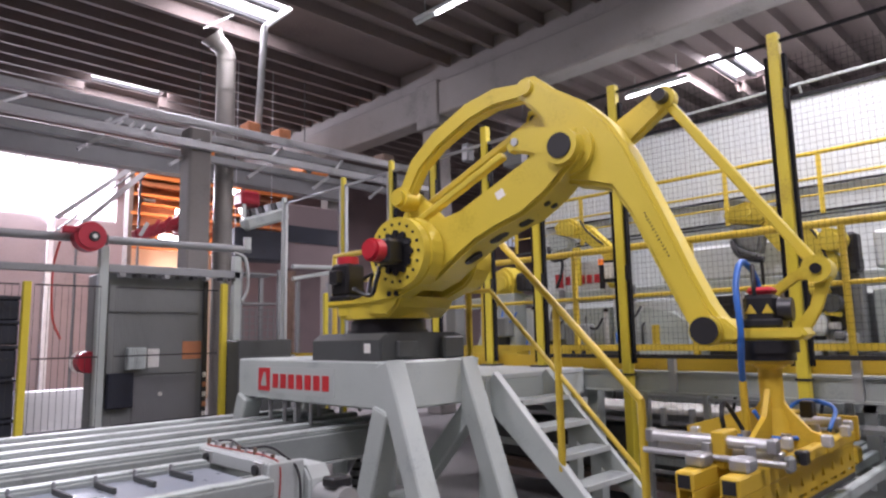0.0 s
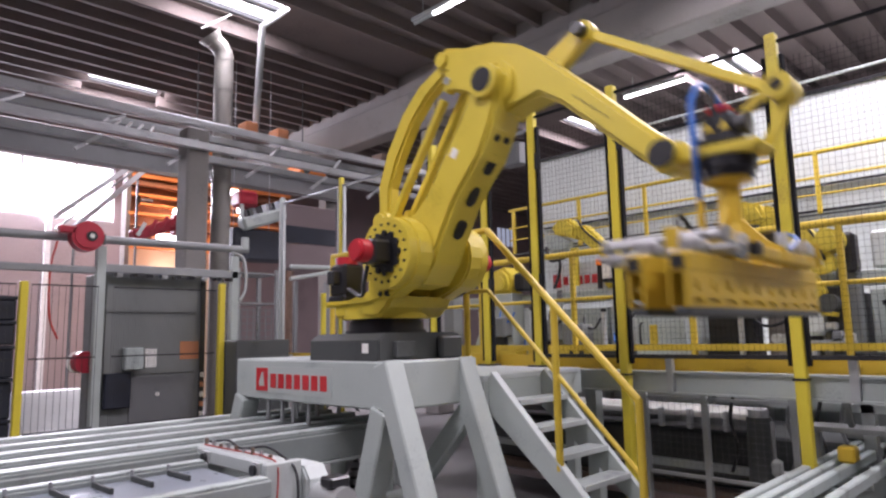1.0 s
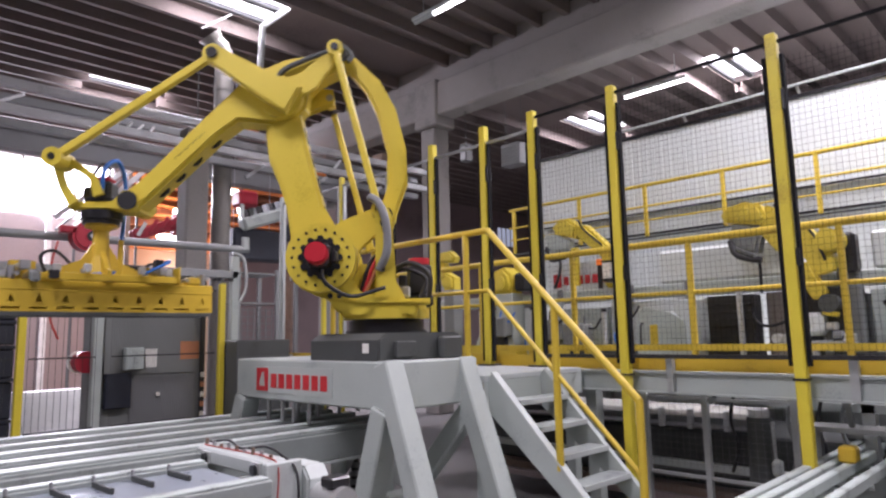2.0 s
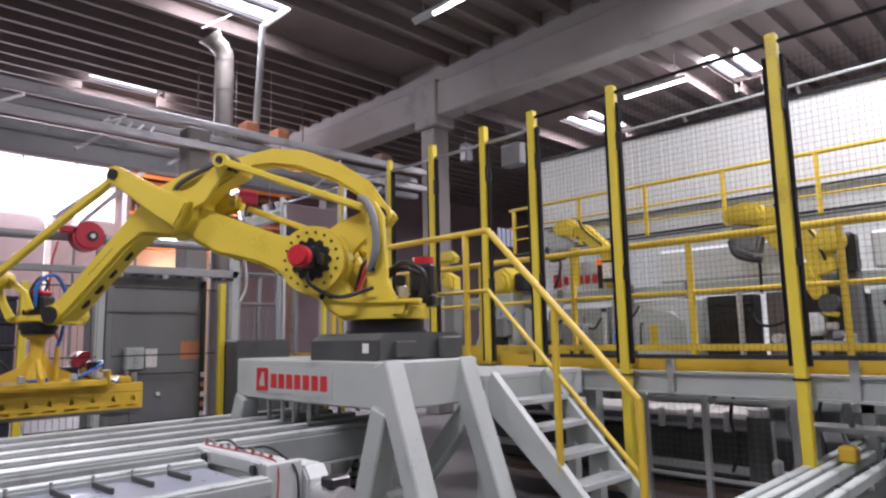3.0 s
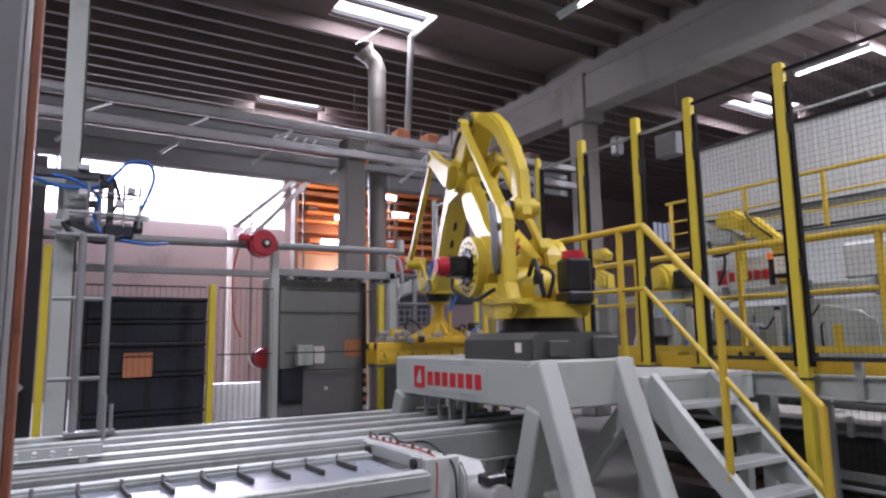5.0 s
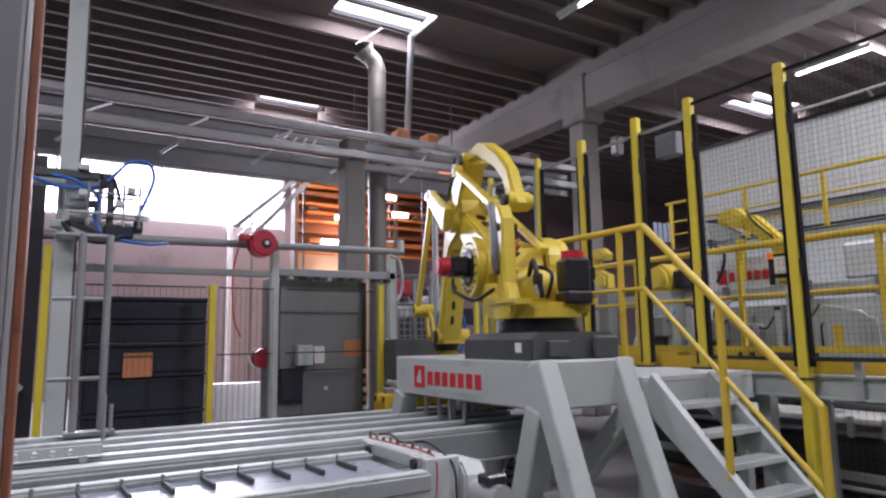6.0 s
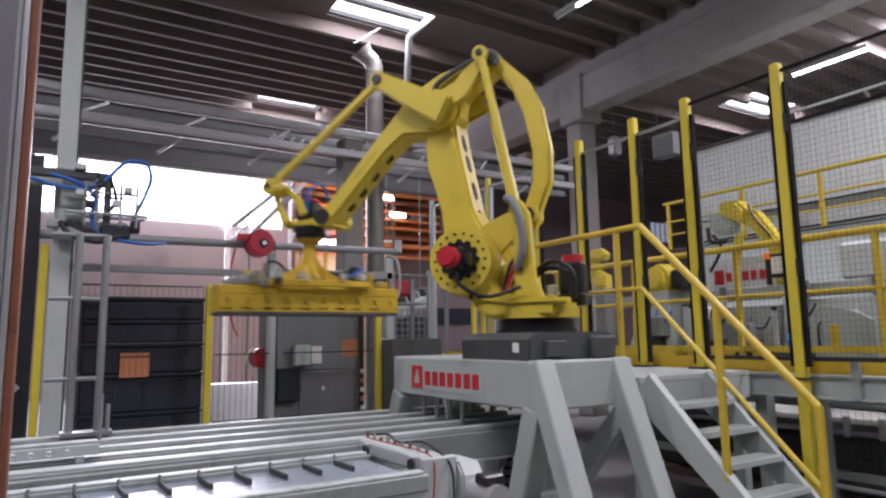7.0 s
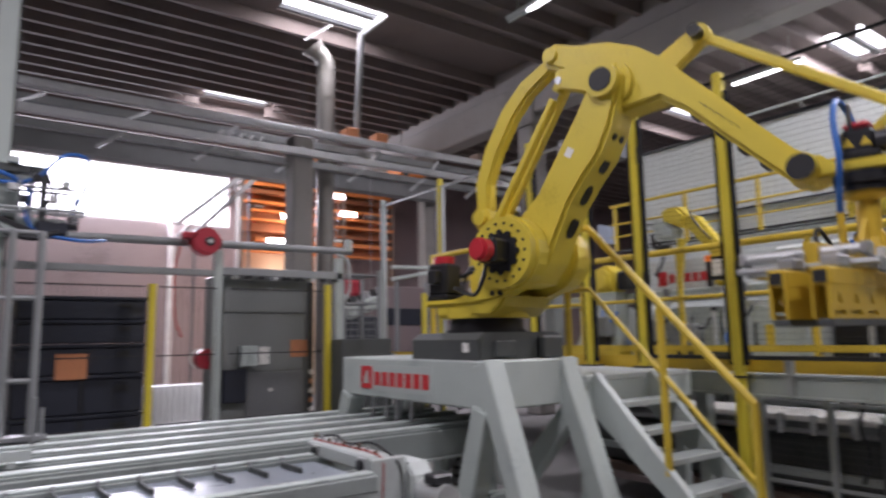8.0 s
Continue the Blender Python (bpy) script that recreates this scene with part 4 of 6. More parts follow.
def wires(bm, y0, y1, z0, z1, x, py, pz, w):
    n, m = max(1, int((y1 - y0) / py)), max(1, int((z1 - z0) / pz))
    for i in range(1, n):
        y = y0 + (y1 - y0) * i / n
        box(bm, x - w / 2, x + w / 2, y - w / 2, y + w / 2, z0, z1)
    for i in range(1, m):
        z = z0 + (z1 - z0) * i / m
        box(bm, x - w / 2 + w, x + w / 2 + w, y0, y1, z - w / 2, z + w / 2)


for i, (y, z) in enumerate(POSTS):
    big = i < 6
    w = 0.036 if big else 0.028
    topz = 3.60 - 0.02 * max(0, i - 4)
    post = part("post", box(fresh(), -w, w, y - w, y + w, z, topz, 0.008), FENCEYEL if i != 8 else WHITEGREY, fence)
    part("post_foot", box(fresh(), -0.08, 0.08, y - 0.08, y + 0.08, z, z + 0.015), BLACKM, post)
    if big:
        part("clamp", box(fresh(), -0.044, 0.044, y - 0.044, y + 0.044, 1.27, 1.285), BLACKM, post)
        part("clamp", box(fresh(), -0.035, 0.035, y - 0.062, y - 0.037, 2.0, 2.12, 0.004), BLACKM, post)
        part("clamp", box(fresh(), -0.035, 0.035, y - 0.062, y - 0.037, 3.05, 3.2, 0.004), BLACKM, post)
for i in range(8):
    y0, y1 = POSTS[i][0] + 0.056, POSTS[i + 1][0] - 0.056
    z0, z1 = (1.40, 3.42) if i < 3 else (1.42, 3.40)
    panel = new("fence_panel")
    panel.parent = fence
    if i in (3, 4, 5, 6, 7):
        part("top_wire", box(fresh(), -0.012, 0.012, POSTS[i][0], POSTS[i + 1][0], 3.42, 3.445), STEEL, panel)
        for yy in (y0, y1):
            part("frame_upright", box(fresh(), -0.02, 0.02, yy - 0.010, yy + 0.010, 1.36 if i < 7 else 0.3, 3.42), MESHBLACK if i < 6 else PIPE, panel)
        continue
    for yy in (y0, y1):
        part("frame_upright", box(fresh(), -0.022, 0.022, yy - 0.011, yy + 0.011, 1.36, z1 + 0.02), MESHBLACK, panel)
    part("frame_top", box(fresh(), -0.012, 0.012, POSTS[i][0], POSTS[i + 1][0], 3.53, 3.55), MESHBLACK, panel)
    part("frame_rail", box(fresh(), -0.015, 0.015, y0, y1, 1.40, 1.43), BLACKM, panel)
    bm = fresh()
    wires(bm, y0, y1, 1.42, z1, 0.0, 0.036, 0.041, 0.0016)
    tagged(part("wire_mesh", bm, MESHBLACK, panel, "black welded wire mesh"), kind="stuff")

# ---- machine deck behind the fence ----
deck = thing("machine_deck", (4.7, 0, 0), "grey steel machine deck with a yellow edge band", "deck")
part("web", box(fresh(), 0.0, 0.02, -3.0, 9.0, 1.15, 1.285), GREY, deck)
part("top_flange", box(fresh(), -0.03, 0.10, -3.0, 9.0, 1.286, 1.30), GREY, deck)
part("bottom_flange", box(fresh(), -0.03, 0.10, -3.0, 9.0, 1.135, 1.149), GREY, deck)
part("edge_band", box(fresh(), 0.03, 0.045, -3.0, 9.0, 1.305, 1.418), TOOLYEL, deck, "yellow kick band")
part("deck_plate", box(fresh(), 2.2, 4.7, -3.0, 9.0, 1.25, 1.29), GREY, deck)
bm = fresh()
for i in range(30):
    box(bm, 0.12 + 0.07 * i, 0.135 + 0.07 * i, -3.0, 9.0, 1.25, 1.285)
for i in range(41):
    box(bm, 0.10, 2.2, -2.98 + 0.295 * i, -2.95 + 0.295 * i, 1.255, 1.28)
tagged(part("grating", bm, GREY, deck, "open steel grating"), kind="stuff")
for y in (-2.0, 0.1, 1.12, 2.32, 4.4, 6.0, 7.6):
    part("stiffener", box(fresh(), -0.05, -0.003, y - 0.025, y + 0.025, 1.15, 1.40), PIPE, deck)
for y in (-2.4, 0.6, 3.1, 5.6, 8.0):
    for x in (0.14, 2.4, 4.5):
        part("leg", box(fresh(), x - 0.05, x + 0.05, y - 0.05, y + 0.05, 0.0, 1.25), GREY, deck)

guard = thing("guard_rail", (5.8, 0, 1.29), "yellow tubular guard rail on the machine deck", "guard rail")
part("top_rail", rod(fresh(), (0, -2.5, 1.14), (0, 7.8, 1.14), 0.034, 12), SAFETY, guard)
part("mid_rail", rod(fresh(), (0, -2.5, 0.66), (0, 7.8, 0.66), 0.020, 10), SAFETY, guard)
part("toe_rail", box(fresh(), -0.02, 0.02, -2.5, 7.8, 0.13, 0.19), SAFETY, guard)
for y in (-1.0, 0.15, 1.40, 2.63, 3.9, 5.2, 6.5, 7.7):
    part("post", box(fresh(), -0.022, 0.022, y - 0.022, y + 0.022, 0.0, 1.13), SAFETY, guard)

line = thing("process_line", (7.0, 0, 1.29), "white and grey process machine line on the deck", "machine")
part("long_beam", box(fresh(), 0.0, 0.3, 1.0, 7.5, 0.70, 0.84, 0.01), GREY, line, "grey horizontal machine beam")
part("name_board", box(fresh(), 0.10, 0.14, 4.02, 5.12, 0.845, 1.20), PANEL, line, "white board with red lettering")
for i in range(7):
    part("letter_bar", box(fresh(), 0.09, 0.098, 4.84 - i * 0.108, 4.915 - i * 0.108, 0.93, 1.04), SIGNRED, line)
part("logo_square", box(fresh(), 0.09, 0.098, 4.95, 5.07, 0.90, 1.08), SIGNRED, line)
for a, b, h, mt in ((5.4, 6.4, 0.66, PANEL), (4.25, 5.15, 0.62, GREY), (3.05, 4.1, 0.66, PANEL), (2.08, 2.42, 0.68, BROWNGREY), (1.58, 2.04, 0.64, DARKGREY), (0.2, 1.5, 0.66, GREY)):
    body = part("enclosure", box(fresh(), 0.05, 0.75, a, b, 0.0, h, 0.015), mt, line)
    n = int((b - a) / 0.3)
    for i in range(n):
        part("access_panel", box(fresh(), 0.035, 0.049, a + 0.04 + i * (b - a - 0.06) / n, a + i * (b - a - 0.06) / n + (b - a - 0.06) / n, 0.05, h - 0.06, 0.004), mt, body)
part("display_panel", box(fresh(), -0.3, -0.12, 1.62, 2.0, 0.30, 0.68, 0.01), BLACKM, line, "dark operator panel")
part("panel_post", box(fresh(), -0.24, -0.18, 1.78, 1.84, 0.0, 0.30), PIPE, line)
part("work_fixture", box(fresh(), -0.40, -0.1, 3.3, 3.62, 0.0, 0.52, 0.03), GREY, line)
part("work_fixture", box(fresh(), -0.41, -0.401, 3.42, 3.5, 0.18, 0.42), SAFETY, line)
part("side_box", box(fresh(), -0.7, -0.5, 3.62, 3.86, 0.86, 1.20, 0.015), BLACKM, line, "black control box with yellow labels")
part("side_label", box(fresh(), -0.712, -0.70, 3.70, 3.84, 1.10, 1.18), SAFETY, line)
part("side_label", box(fresh(), -0.712, -0.70, 3.70, 3.84, 0.90, 1.07), PAPER, line)
part("silver_cover", prism_x(fresh(), [(3.04, 0.0), (3.62, 0.0), (3.60, 0.50), (3.52, 0.58), (3.2, 0.50), (3.06, 0.42)], -0.46, -0.42, 0.01), GREY, line, "grey machine cover")
part("cover_label", box(fresh(), -0.468, -0.461, 3.36, 3.45, 0.14, 0.38, 0.002), SAFETY, line)
part("cover_handle", hose(fresh(), [(-0.46, 3.54, 0.16), (-0.50, 3.54, 0.2), (-0.50, 3.54, 0.36), (-0.46, 3.54, 0.40)], 0.012), BLACKM, line)
part("box_bracket", box(fresh(), -0.52, -0.48, 3.70, 3.78, 0.0, 0.86), PIPE, line)
part("beacon", rod(fresh(), (-0.05, 4.28, 1.13), (-0.05, 4.28, 1.20), 0.04, 12), LAMPORANGE, line, "orange indicator lamp")
part("beacon_post", rod(fresh(), (-0.05, 4.28, 0.84), (-0.05, 4.28, 1.13), 0.03, 10), BLACKM, line)
for i in range(7):
    part("louvre", box(fresh(), -0.2, 0.02, 2.47, 2.92, 0.12 + 0.075 * i, 0.17 + 0.075 * i), BLACKM, line, "stacked black tray")
part("tray_stand", box(fresh(), -0.2, 0.02, 2.44, 2.95, 0.0, 0.11), BLACKM, line)
part("tray_back", box(fresh(), -0.17, 0.03, 2.46, 2.93, 0.111, 0.66), BLACKM, line)
for y in (4.7, 5.9):
    part("yellow_base", box(fresh(), -0.35, -0.1, y - 0.5, y + 0.5, 0.0, 0.12, 0.01), SAFETY, line)
    part("strut", bar(fresh(), (-0.2, y + 0.3, 0.12), (-0.2, y + 0.05, 0.70), 0.05, 0.05), WHITEGREY, line)
for y, h, r in ((5.95, 0.5, 0.035), (5.2, 0.62, 0.03), (4.55, 0.4, 0.03), (4.15, 0.55, 0.025), (2.58, 0.70, 0.03), (1.3, 0.5, 0.04), (0.7, 0.62, 0.03)):
    part("standing_pipe", rod(fresh(), (-0.22, y, 0.0), (-0.22, y, h), r, 12), ALU if h > 0.52 else PIPE, line)
    part("pipe_cap", rod(fresh(), (-0.22, y, h), (-0.22, y, h + 0.04), r * 1.35, 12), BLACKM, line)
for y0, y1, z0, x in ((4.75, 5.1, 0.36, -0.3), (4.3, 4.62, 0.30, -0.32), (5.55, 5.85, 0.42, -0.28), (1.0, 1.25, 0.42, -0.3)):
    part("valve_box", box(fresh(), x - 0.1, x + 0.1, y0, y1, z0 - 0.14, z0 + 0.12, 0.02), CABINET, line)
    part("valve_foot", box(fresh(), x - 0.04, x + 0.04, y0 + 0.06, y1 - 0.06, 0.0, z0 - 0.14), BLACKM, line)
for k, (y, z) in enumerate(((5.3, 0.25), (4.9, 0.58), (4.4, 0.5), (4.0, 0.3), (3.9, 0.62), (1.15, 0.62), (5.7, 0.62))):
    part("cable", hose(fresh(), [(-0.26, y, z), (-0.34, y - 0.06, z - 0.1), (-0.30, y - 0.16, z - 0.14), (-0.24, y - 0.22, z - 0.02)], 0.013), BLACK if k % 3 else BLUE, line)
for y in (1.2, 2.0, 3.2, 3.9, 4.9, 6.1):
    part("beam_bracket", box(fresh(), -0.03, -0.002, y - 0.04, y + 0.04, 0.66, 0.86, 0.004), SHADE, line)
part("upper_cover", box(fresh(), 0.02, 0.28, 2.05, 3.55, 0.845, 1.22, 0.03), PANEL, line, "white machine hood")
part("upper_cover", box(fresh(), 0.02, 0.28, 0.4, 1.45, 0.845, 1.20, 0.03), PANEL, line, "white machine hood")
bm = fresh()
hose(bm, [(-0.15, 2.5, 0.62), (-0.18, 2.45, 0.4), (-0.2, 2.3, 0.34), (-0.15, 2.1, 0.42)], 0.015)
part("cable", bm, BLACK, line)


def plate(pts, x0, x1, bev=0.02):
    """A casting with its outline in y and z."""
    return prism_x(fresh(), pts, x0, x1, bev)


ra = thing("handling_robot", (6.75, 1.62, 1.29), "yellow handling robot with a dark wrist and silver tool", "robot", "handling robots")
part("base", box(fresh(), 0.05, 0.35, -0.2, 0.2, 0.0, 0.08), DARKGREY, ra)
part("pedestal", box(fresh(), 0.12, 0.30, -0.08, 0.10, 0.08, 0.95, 0.01), CABINET, ra, "grey robot pedestal")
part("head", plate([(0.58, 1.38), (0.65, 1.53), (0.80, 1.58), (0.95, 1.54), (1.03, 1.47), (1.0, 1.39), (0.67, 1.33)], -0.13, 0.13, 0.035), YELLOW, ra)
part("head_cover", rod(fresh(), (-0.15, 0.80, 1.47), (-0.128, 0.80, 1.47), 0.055, 16), YELLOW, ra)
part("grey_wrist", plate([(0.93, 1.37), (0.98, 1.24), (0.88, 1.09), (0.71, 1.05), (0.66, 1.22), (0.68, 1.34)], -0.10, 0.08, 0.03), CABINET, ra, "grey wrist cover")
part("upper_arm", plate([(0.70, 1.40), (0.60, 1.52), (0.52, 1.48), (0.28, 1.16), (0.40, 1.02), (0.55, 1.06), (0.66, 1.22)], -0.08, 0.10, 0.03), YELLOW, ra)
part("box_arm", plate([(0.38, 1.30), (0.26, 1.28), (0.05, 0.98), (0.03, 0.82), (0.19, 0.78), (0.35, 1.08)], -0.13, -0.085, 0.012), YELLOW, ra)
part("box_arm_side", plate([(0.34, 1.26), (0.24, 1.24), (0.06, 0.96), (0.07, 0.86), (0.18, 0.84), (0.33, 1.10)], -0.08, 0.12, 0.02), YELLOW, ra)
part("motor_head", rod(fresh(), (-0.20, 0.06, 1.10), (0.14, 0.06, 1.10), 0.105, 20), YELLOW, ra)
part("motor_face", rod(fresh(), (-0.215, 0.06, 1.10), (-0.20, 0.06, 1.10), 0.07, 18), YELLOW, ra)
part("back_motor", box(fresh(), 0.02, 0.2, -0.10, 0.0, 0.80, 1.18, 0.03), BLACKM, ra)
part("lower_arm", plate([(0.37, 0.90), (0.24, 0.92), (0.12, 0.64), (0.16, 0.56), (0.24, 0.57), (0.33, 0.74)], -0.16, -0.04, 0.025), YELLOW, ra)
part("wrist_ring", rod(fresh(), (-0.18, 0.11, 0.53), (-0.02, 0.11, 0.53), 0.085, 20), DARKGREY, ra, "dark grey wrist")
part("wrist_band", rod(fresh(), (-0.10, 0.11, 0.46), (-0.10, 0.12, 0.42), 0.07, 16), YELLOW, ra)
part("tool_body", box(fresh(), -0.2, 0.0, 0.16, 0.33, 0.24, 0.45, 0.04), PANEL, ra, "pale tool head")
part("tool_bar", box(fresh(), -0.16, -0.06, -0.07, 0.60, 0.15, 0.20, 0.01), GALV, ra)
part("tool_leg", box(fresh(), -0.14, -0.08, 0.24, 0.30, 0.0, 0.15), GALV, ra)
for i, (y, z) in enumerate(((0.06, 0.24), (0.48, 0.22), (-0.03, 0.22), (0.40, 0.24), (0.10, 0.32), (0.57, 0.22))):
    part("tool_fitting", rod(fresh(), (-0.18, y, z), (-0.06, y, z), 0.045, 12) if i % 2 else box(fresh(), -0.2, -0.08, y - 0.04, y + 0.04, z - 0.03, z + 0.04, 0.012), ALU if i % 3 else SHADE, ra)
part("tool_cable", hose(fresh(), [(-0.12, 0.95, 1.20), (-0.13, 0.90, 1.06), (-0.12, 0.78, 1.00), (-0.12, 0.66, 0.98)], 0.032), BLACKM, ra)
part("tool_cable", hose(fresh(), [(-0.12, 0.92, 1.12), (-0.14, 0.82, 1.06), (-0.13, 0.72, 1.02)], 0.026), DARKGREY, ra)
bm = fresh()
hose(bm, [(-0.10, 0.70, 1.0), (-0.10, 0.69, 0.9), (-0.08, 0.70, 0.66)], 0.016)
hose(bm, [(0.0, 0.55, 1.52), (-0.14, 0.42, 1.38), (-0.17, 0.2, 1.2), (-0.17, 0.10, 0.92)], 0.012)
part("cable", bm, BLACK, ra)
rb = thing("handling_robot", (6.95, 4.05, 1.29), "yellow handling robot reaching over the guard rail", "robot", "handling robots")
part("base", box(fresh(), -0.22, 0.22, -0.22, 0.22, 0.0, 0.1), DARKGREY, rb)
part("pedestal", rod(fresh(), (0.10, 0.04, 0.1), (0.10, 0.04, 0.84), 0.11, 18, 0.10), PANEL, rb, "pale grey robot pedestal")
part("turret", box(fresh(), -0.06, 0.2, -0.02, 0.15, 0.841, 1.20, 0.04), YELLOW, rb)
rb_arm = new("jointed_arm")
rb_arm.parent = rb


def on_arm(name, bm, mat, label=""):
    """A part of the swinging arm, built about its shoulder axis."""
    bm.transform(pose(0, -0.06, -1.28))
    return part(name, bm, mat, rb_arm, label)


on_arm("shoulder_arm", plate([(0.0, 1.20), (0.06, 1.34), (0.37, 1.64), (0.50, 1.66), (0.50, 1.52), (0.20, 1.26), (0.12, 1.16)], -0.09, 0.10, 0.03), YELLOW)
on_arm("head", plate([(0.50, 1.48), (0.46, 1.64), (0.60, 1.75), (0.76, 1.73), (0.84, 1.67), (0.80, 1.57)], -0.12, 0.12, 0.035), YELLOW)
on_arm("grey_wrist", plate([(0.97, 1.59), (0.79, 1.575), (0.60, 1.47), (0.61, 1.35), (0.81, 1.33), (0.93, 1.41)], -0.11, 0.07, 0.03), GREY, "pale grey wrist cover")
on_arm("tool_rod", rod(fresh(), (-0.1, 0.51, 1.36), (-0.1, 0.49, 0.89), 0.055, 12, 0.032), YELLOW)
on_arm("tool_cable", hose(fresh(), [(-0.1, 0.86, 1.32), (-0.1, 0.74, 1.22), (-0.1, 0.76, 1.05), (-0.1, 0.84, 0.88)], 0.02), BLACKM)
on_arm("tool_cable", hose(fresh(), [(-0.1, 0.94, 1.40), (-0.12, 0.86, 1.24), (-0.1, 0.66, 1.26)], 0.025), BLACKM)
on_arm("tool_cable", hose(fresh(), [(-0.10, 0.44, 1.70), (-0.12, 0.34, 1.56), (-0.11, 0.12, 1.36)], 0.014), BLACKM)
rc = thing("handling_robot", (6.9, 5.55, 1.29), "stubby yellow robot body on a grey stand on the deck", "robot", "handling robots")
part("stand", box(fresh(), -0.12, 0.14, -0.02, 0.28, 0.0, 0.86, 0.01), GREY, rc, "grey machine stand")
part("body", plate([(0.0, 0.86), (0.30, 0.86), (0.36, 0.98), (0.30, 1.16), (0.12, 1.22), (0.0, 1.12), (-0.04, 0.96)], -0.16, 0.14, 0.045), YELLOW, rc)
part("joint_cap", rod(fresh(), (-0.18, 0.16, 1.0), (-0.16, 0.16, 1.0), 0.09, 20), YELLOW, rc)
part("motor", box(fresh(), -0.12, 0.12, -0.20, -0.045, 0.88, 1.12, 0.03), BLACKM, rc)
rd = thing("handling_robot", (6.9, 6.6, 1.29), "small folded yellow handling robot at the far end of the deck", "robot", "handling robots")
part("stand", box(fresh(), -0.10, 0.10, 0.05, 0.25, 0.0, 0.98, 0.01), CABINET, rd, "grey machine stand")
part("body", plate([(0.06, 0.98), (0.26, 0.98), (0.34, 1.10), (0.22, 1.24), (0.06, 1.16)], -0.1, 0.1, 0.035), YELLOW, rd)
part("upper_arm", plate([(0.20, 1.18), (0.34, 1.12), (0.46, 1.36), (0.42, 1.50), (0.30, 1.46)], -0.08, 0.08, 0.03), YELLOW, rd)
part("forearm", plate([(0.44, 1.40), (0.42, 1.54), (0.14, 1.56), (0.02, 1.46), (0.06, 1.38)], -0.10, 0.06, 0.03), YELLOW, rd)

# ---- white panel wall ----
bm = fresh()
yy = -5.0
while yy < 7.0:
    box(bm, 9.5, 9.55, yy, yy + 0.07, 0.0, 4.72)
    box(bm, 9.507, 9.55, yy + 0.07, yy + 0.13, 0.0, 4.72)
    yy += 0.13
solid("panel_wall", bm, PANEL, "white ribbed steel panel wall of an enclosure", "wall")
solid("panel_wall_cap", box(fresh(), 9.47, 9.58, -5.0, 7.05, 4.722, 4.77), BLACKM, "black capping along the panel wall", "trim")
solid("panel_wall_end", box(fresh(), 9.49, 9.56, 7.001, 7.08, 0.0, 4.72), PIPE, "grey steel corner of the panel wall", "trim")
solid("panel_roof", box(fresh(), 9.58, 14.5, -5.0, 7.0, 4.60, 4.70), PANEL, "white roof of the enclosure", "roof")
pipe = thing("wall_pipe", (9.4, 0, 0), "white pipe with brackets along the panel wall top", "pipe")
part("pipe_run", rod(fresh(), (0, -4, 4.93), (0, 5.3, 4.86), 0.022, 10), WHITEGREY, pipe)
for y in (-1, 1.2, 2.6, 4.2):
    part("bracket", bar(fresh(), (0.0, y, 4.88), (0.12, y, 4.76), 0.03, 0.03), ALU, pipe)
up = thing("gallery_rail", (9.2, 0, 0), "thin yellow railing in front of the white panel wall", "railing")
for z, r in ((3.85, 0.03), (3.52, 0.018), (3.30, 0.014)):
    part("rail", rod(fresh(), (0, -3.0, z), (0, 7.5, z), r, 8), SAFETY, up)
for y in (-2.4, -1.2, 0.0, 1.2, 2.4, 3.6, 4.8, 6.0, 7.4):
    part("post", box(fresh(), -0.025, 0.025, y - 0.025, y + 0.025, 3.05, 3.85), SAFETY, up)
part("gallery_edge", box(fresh(), 0.0, 0.06, -3.0, 7.5, 3.03, 3.05), DARKGREY, up, "dark gallery edge")
for y in (-2.8, 2.4, 7.4):
    part("gallery_post", box(fresh(), 0.0, 0.06, y - 0.04, y + 0.04, 1.29, 2.98), SAFETY, up)
tray = thing("cable_tray", (9.44, 0, 0), "dark cable trays fixed along the white wall", "cable tray")
part("tray", box(fresh(), -0.02, 0.05, -3.0, 6.9, 3.115, 3.14), BLACKM, tray)
part("tray", box(fresh(), -0.02, 0.05, -3.0, 6.9, 3.46, 3.48), BLACKM, tray)
wsign = thing("wall_sign", (9.5, 1.55, 2.62), "white and red company sign on the panel wall", "sign")
part("plate", box(fresh(), -0.012, -0.002, -0.2, 0.2, -0.2, 0.2), SIGNRED, wsign)
part("emblem", box(fresh(), -0.018, -0.012, -0.09, 0.09, -0.1, 0.1), SIGNWHITE, wsign)

# ---- machinery under the deck ----
low = thing("lower_machine", (5.5, 0, 0), "dark roller machine with pinkish guards under the deck", "machine")
part("top_guard", box(fresh(), -0.15, 0.35, 2.06, 5.0, 0.895, 0.945, 0.01), PAPER, low)
part("lower_guard", box(fresh(), -0.10, 0.35, 2.06, 5.0, 0.80, 0.84, 0.01), STEEL, low)
part("roller", rod(fresh(), (0.1, 2.05, 0.80), (0.1, 4.9, 0.80), 0.035, 12), STEEL, low)
part("body", box(fresh(), 0.12, 1.2, -1.0, 5.0, 0.30, 0.74, 0.02), DARKGREY, low)
part("tray", box(fresh(), 0.0, 0.5, 1.9, 5.0, 0.22, 0.29), BROWN, low, "rusty brown drip tray")
part("lower_rail", box(fresh(), -0.05, 0.02, 1.2, 5.0, 0.45, 0.51), WHITEGREY, low)
part("lower_rail", box(fresh(), -0.05, 0.02, 1.2, 5.0, 0.16, 0.21), BLOCK, low)
part("drum", rod(fresh(), (-0.15, 1.96, 0.0), (-0.15, 1.96, 0.93), 0.11, 18, 0.09), DARKGREY, low, "dark upright drum")
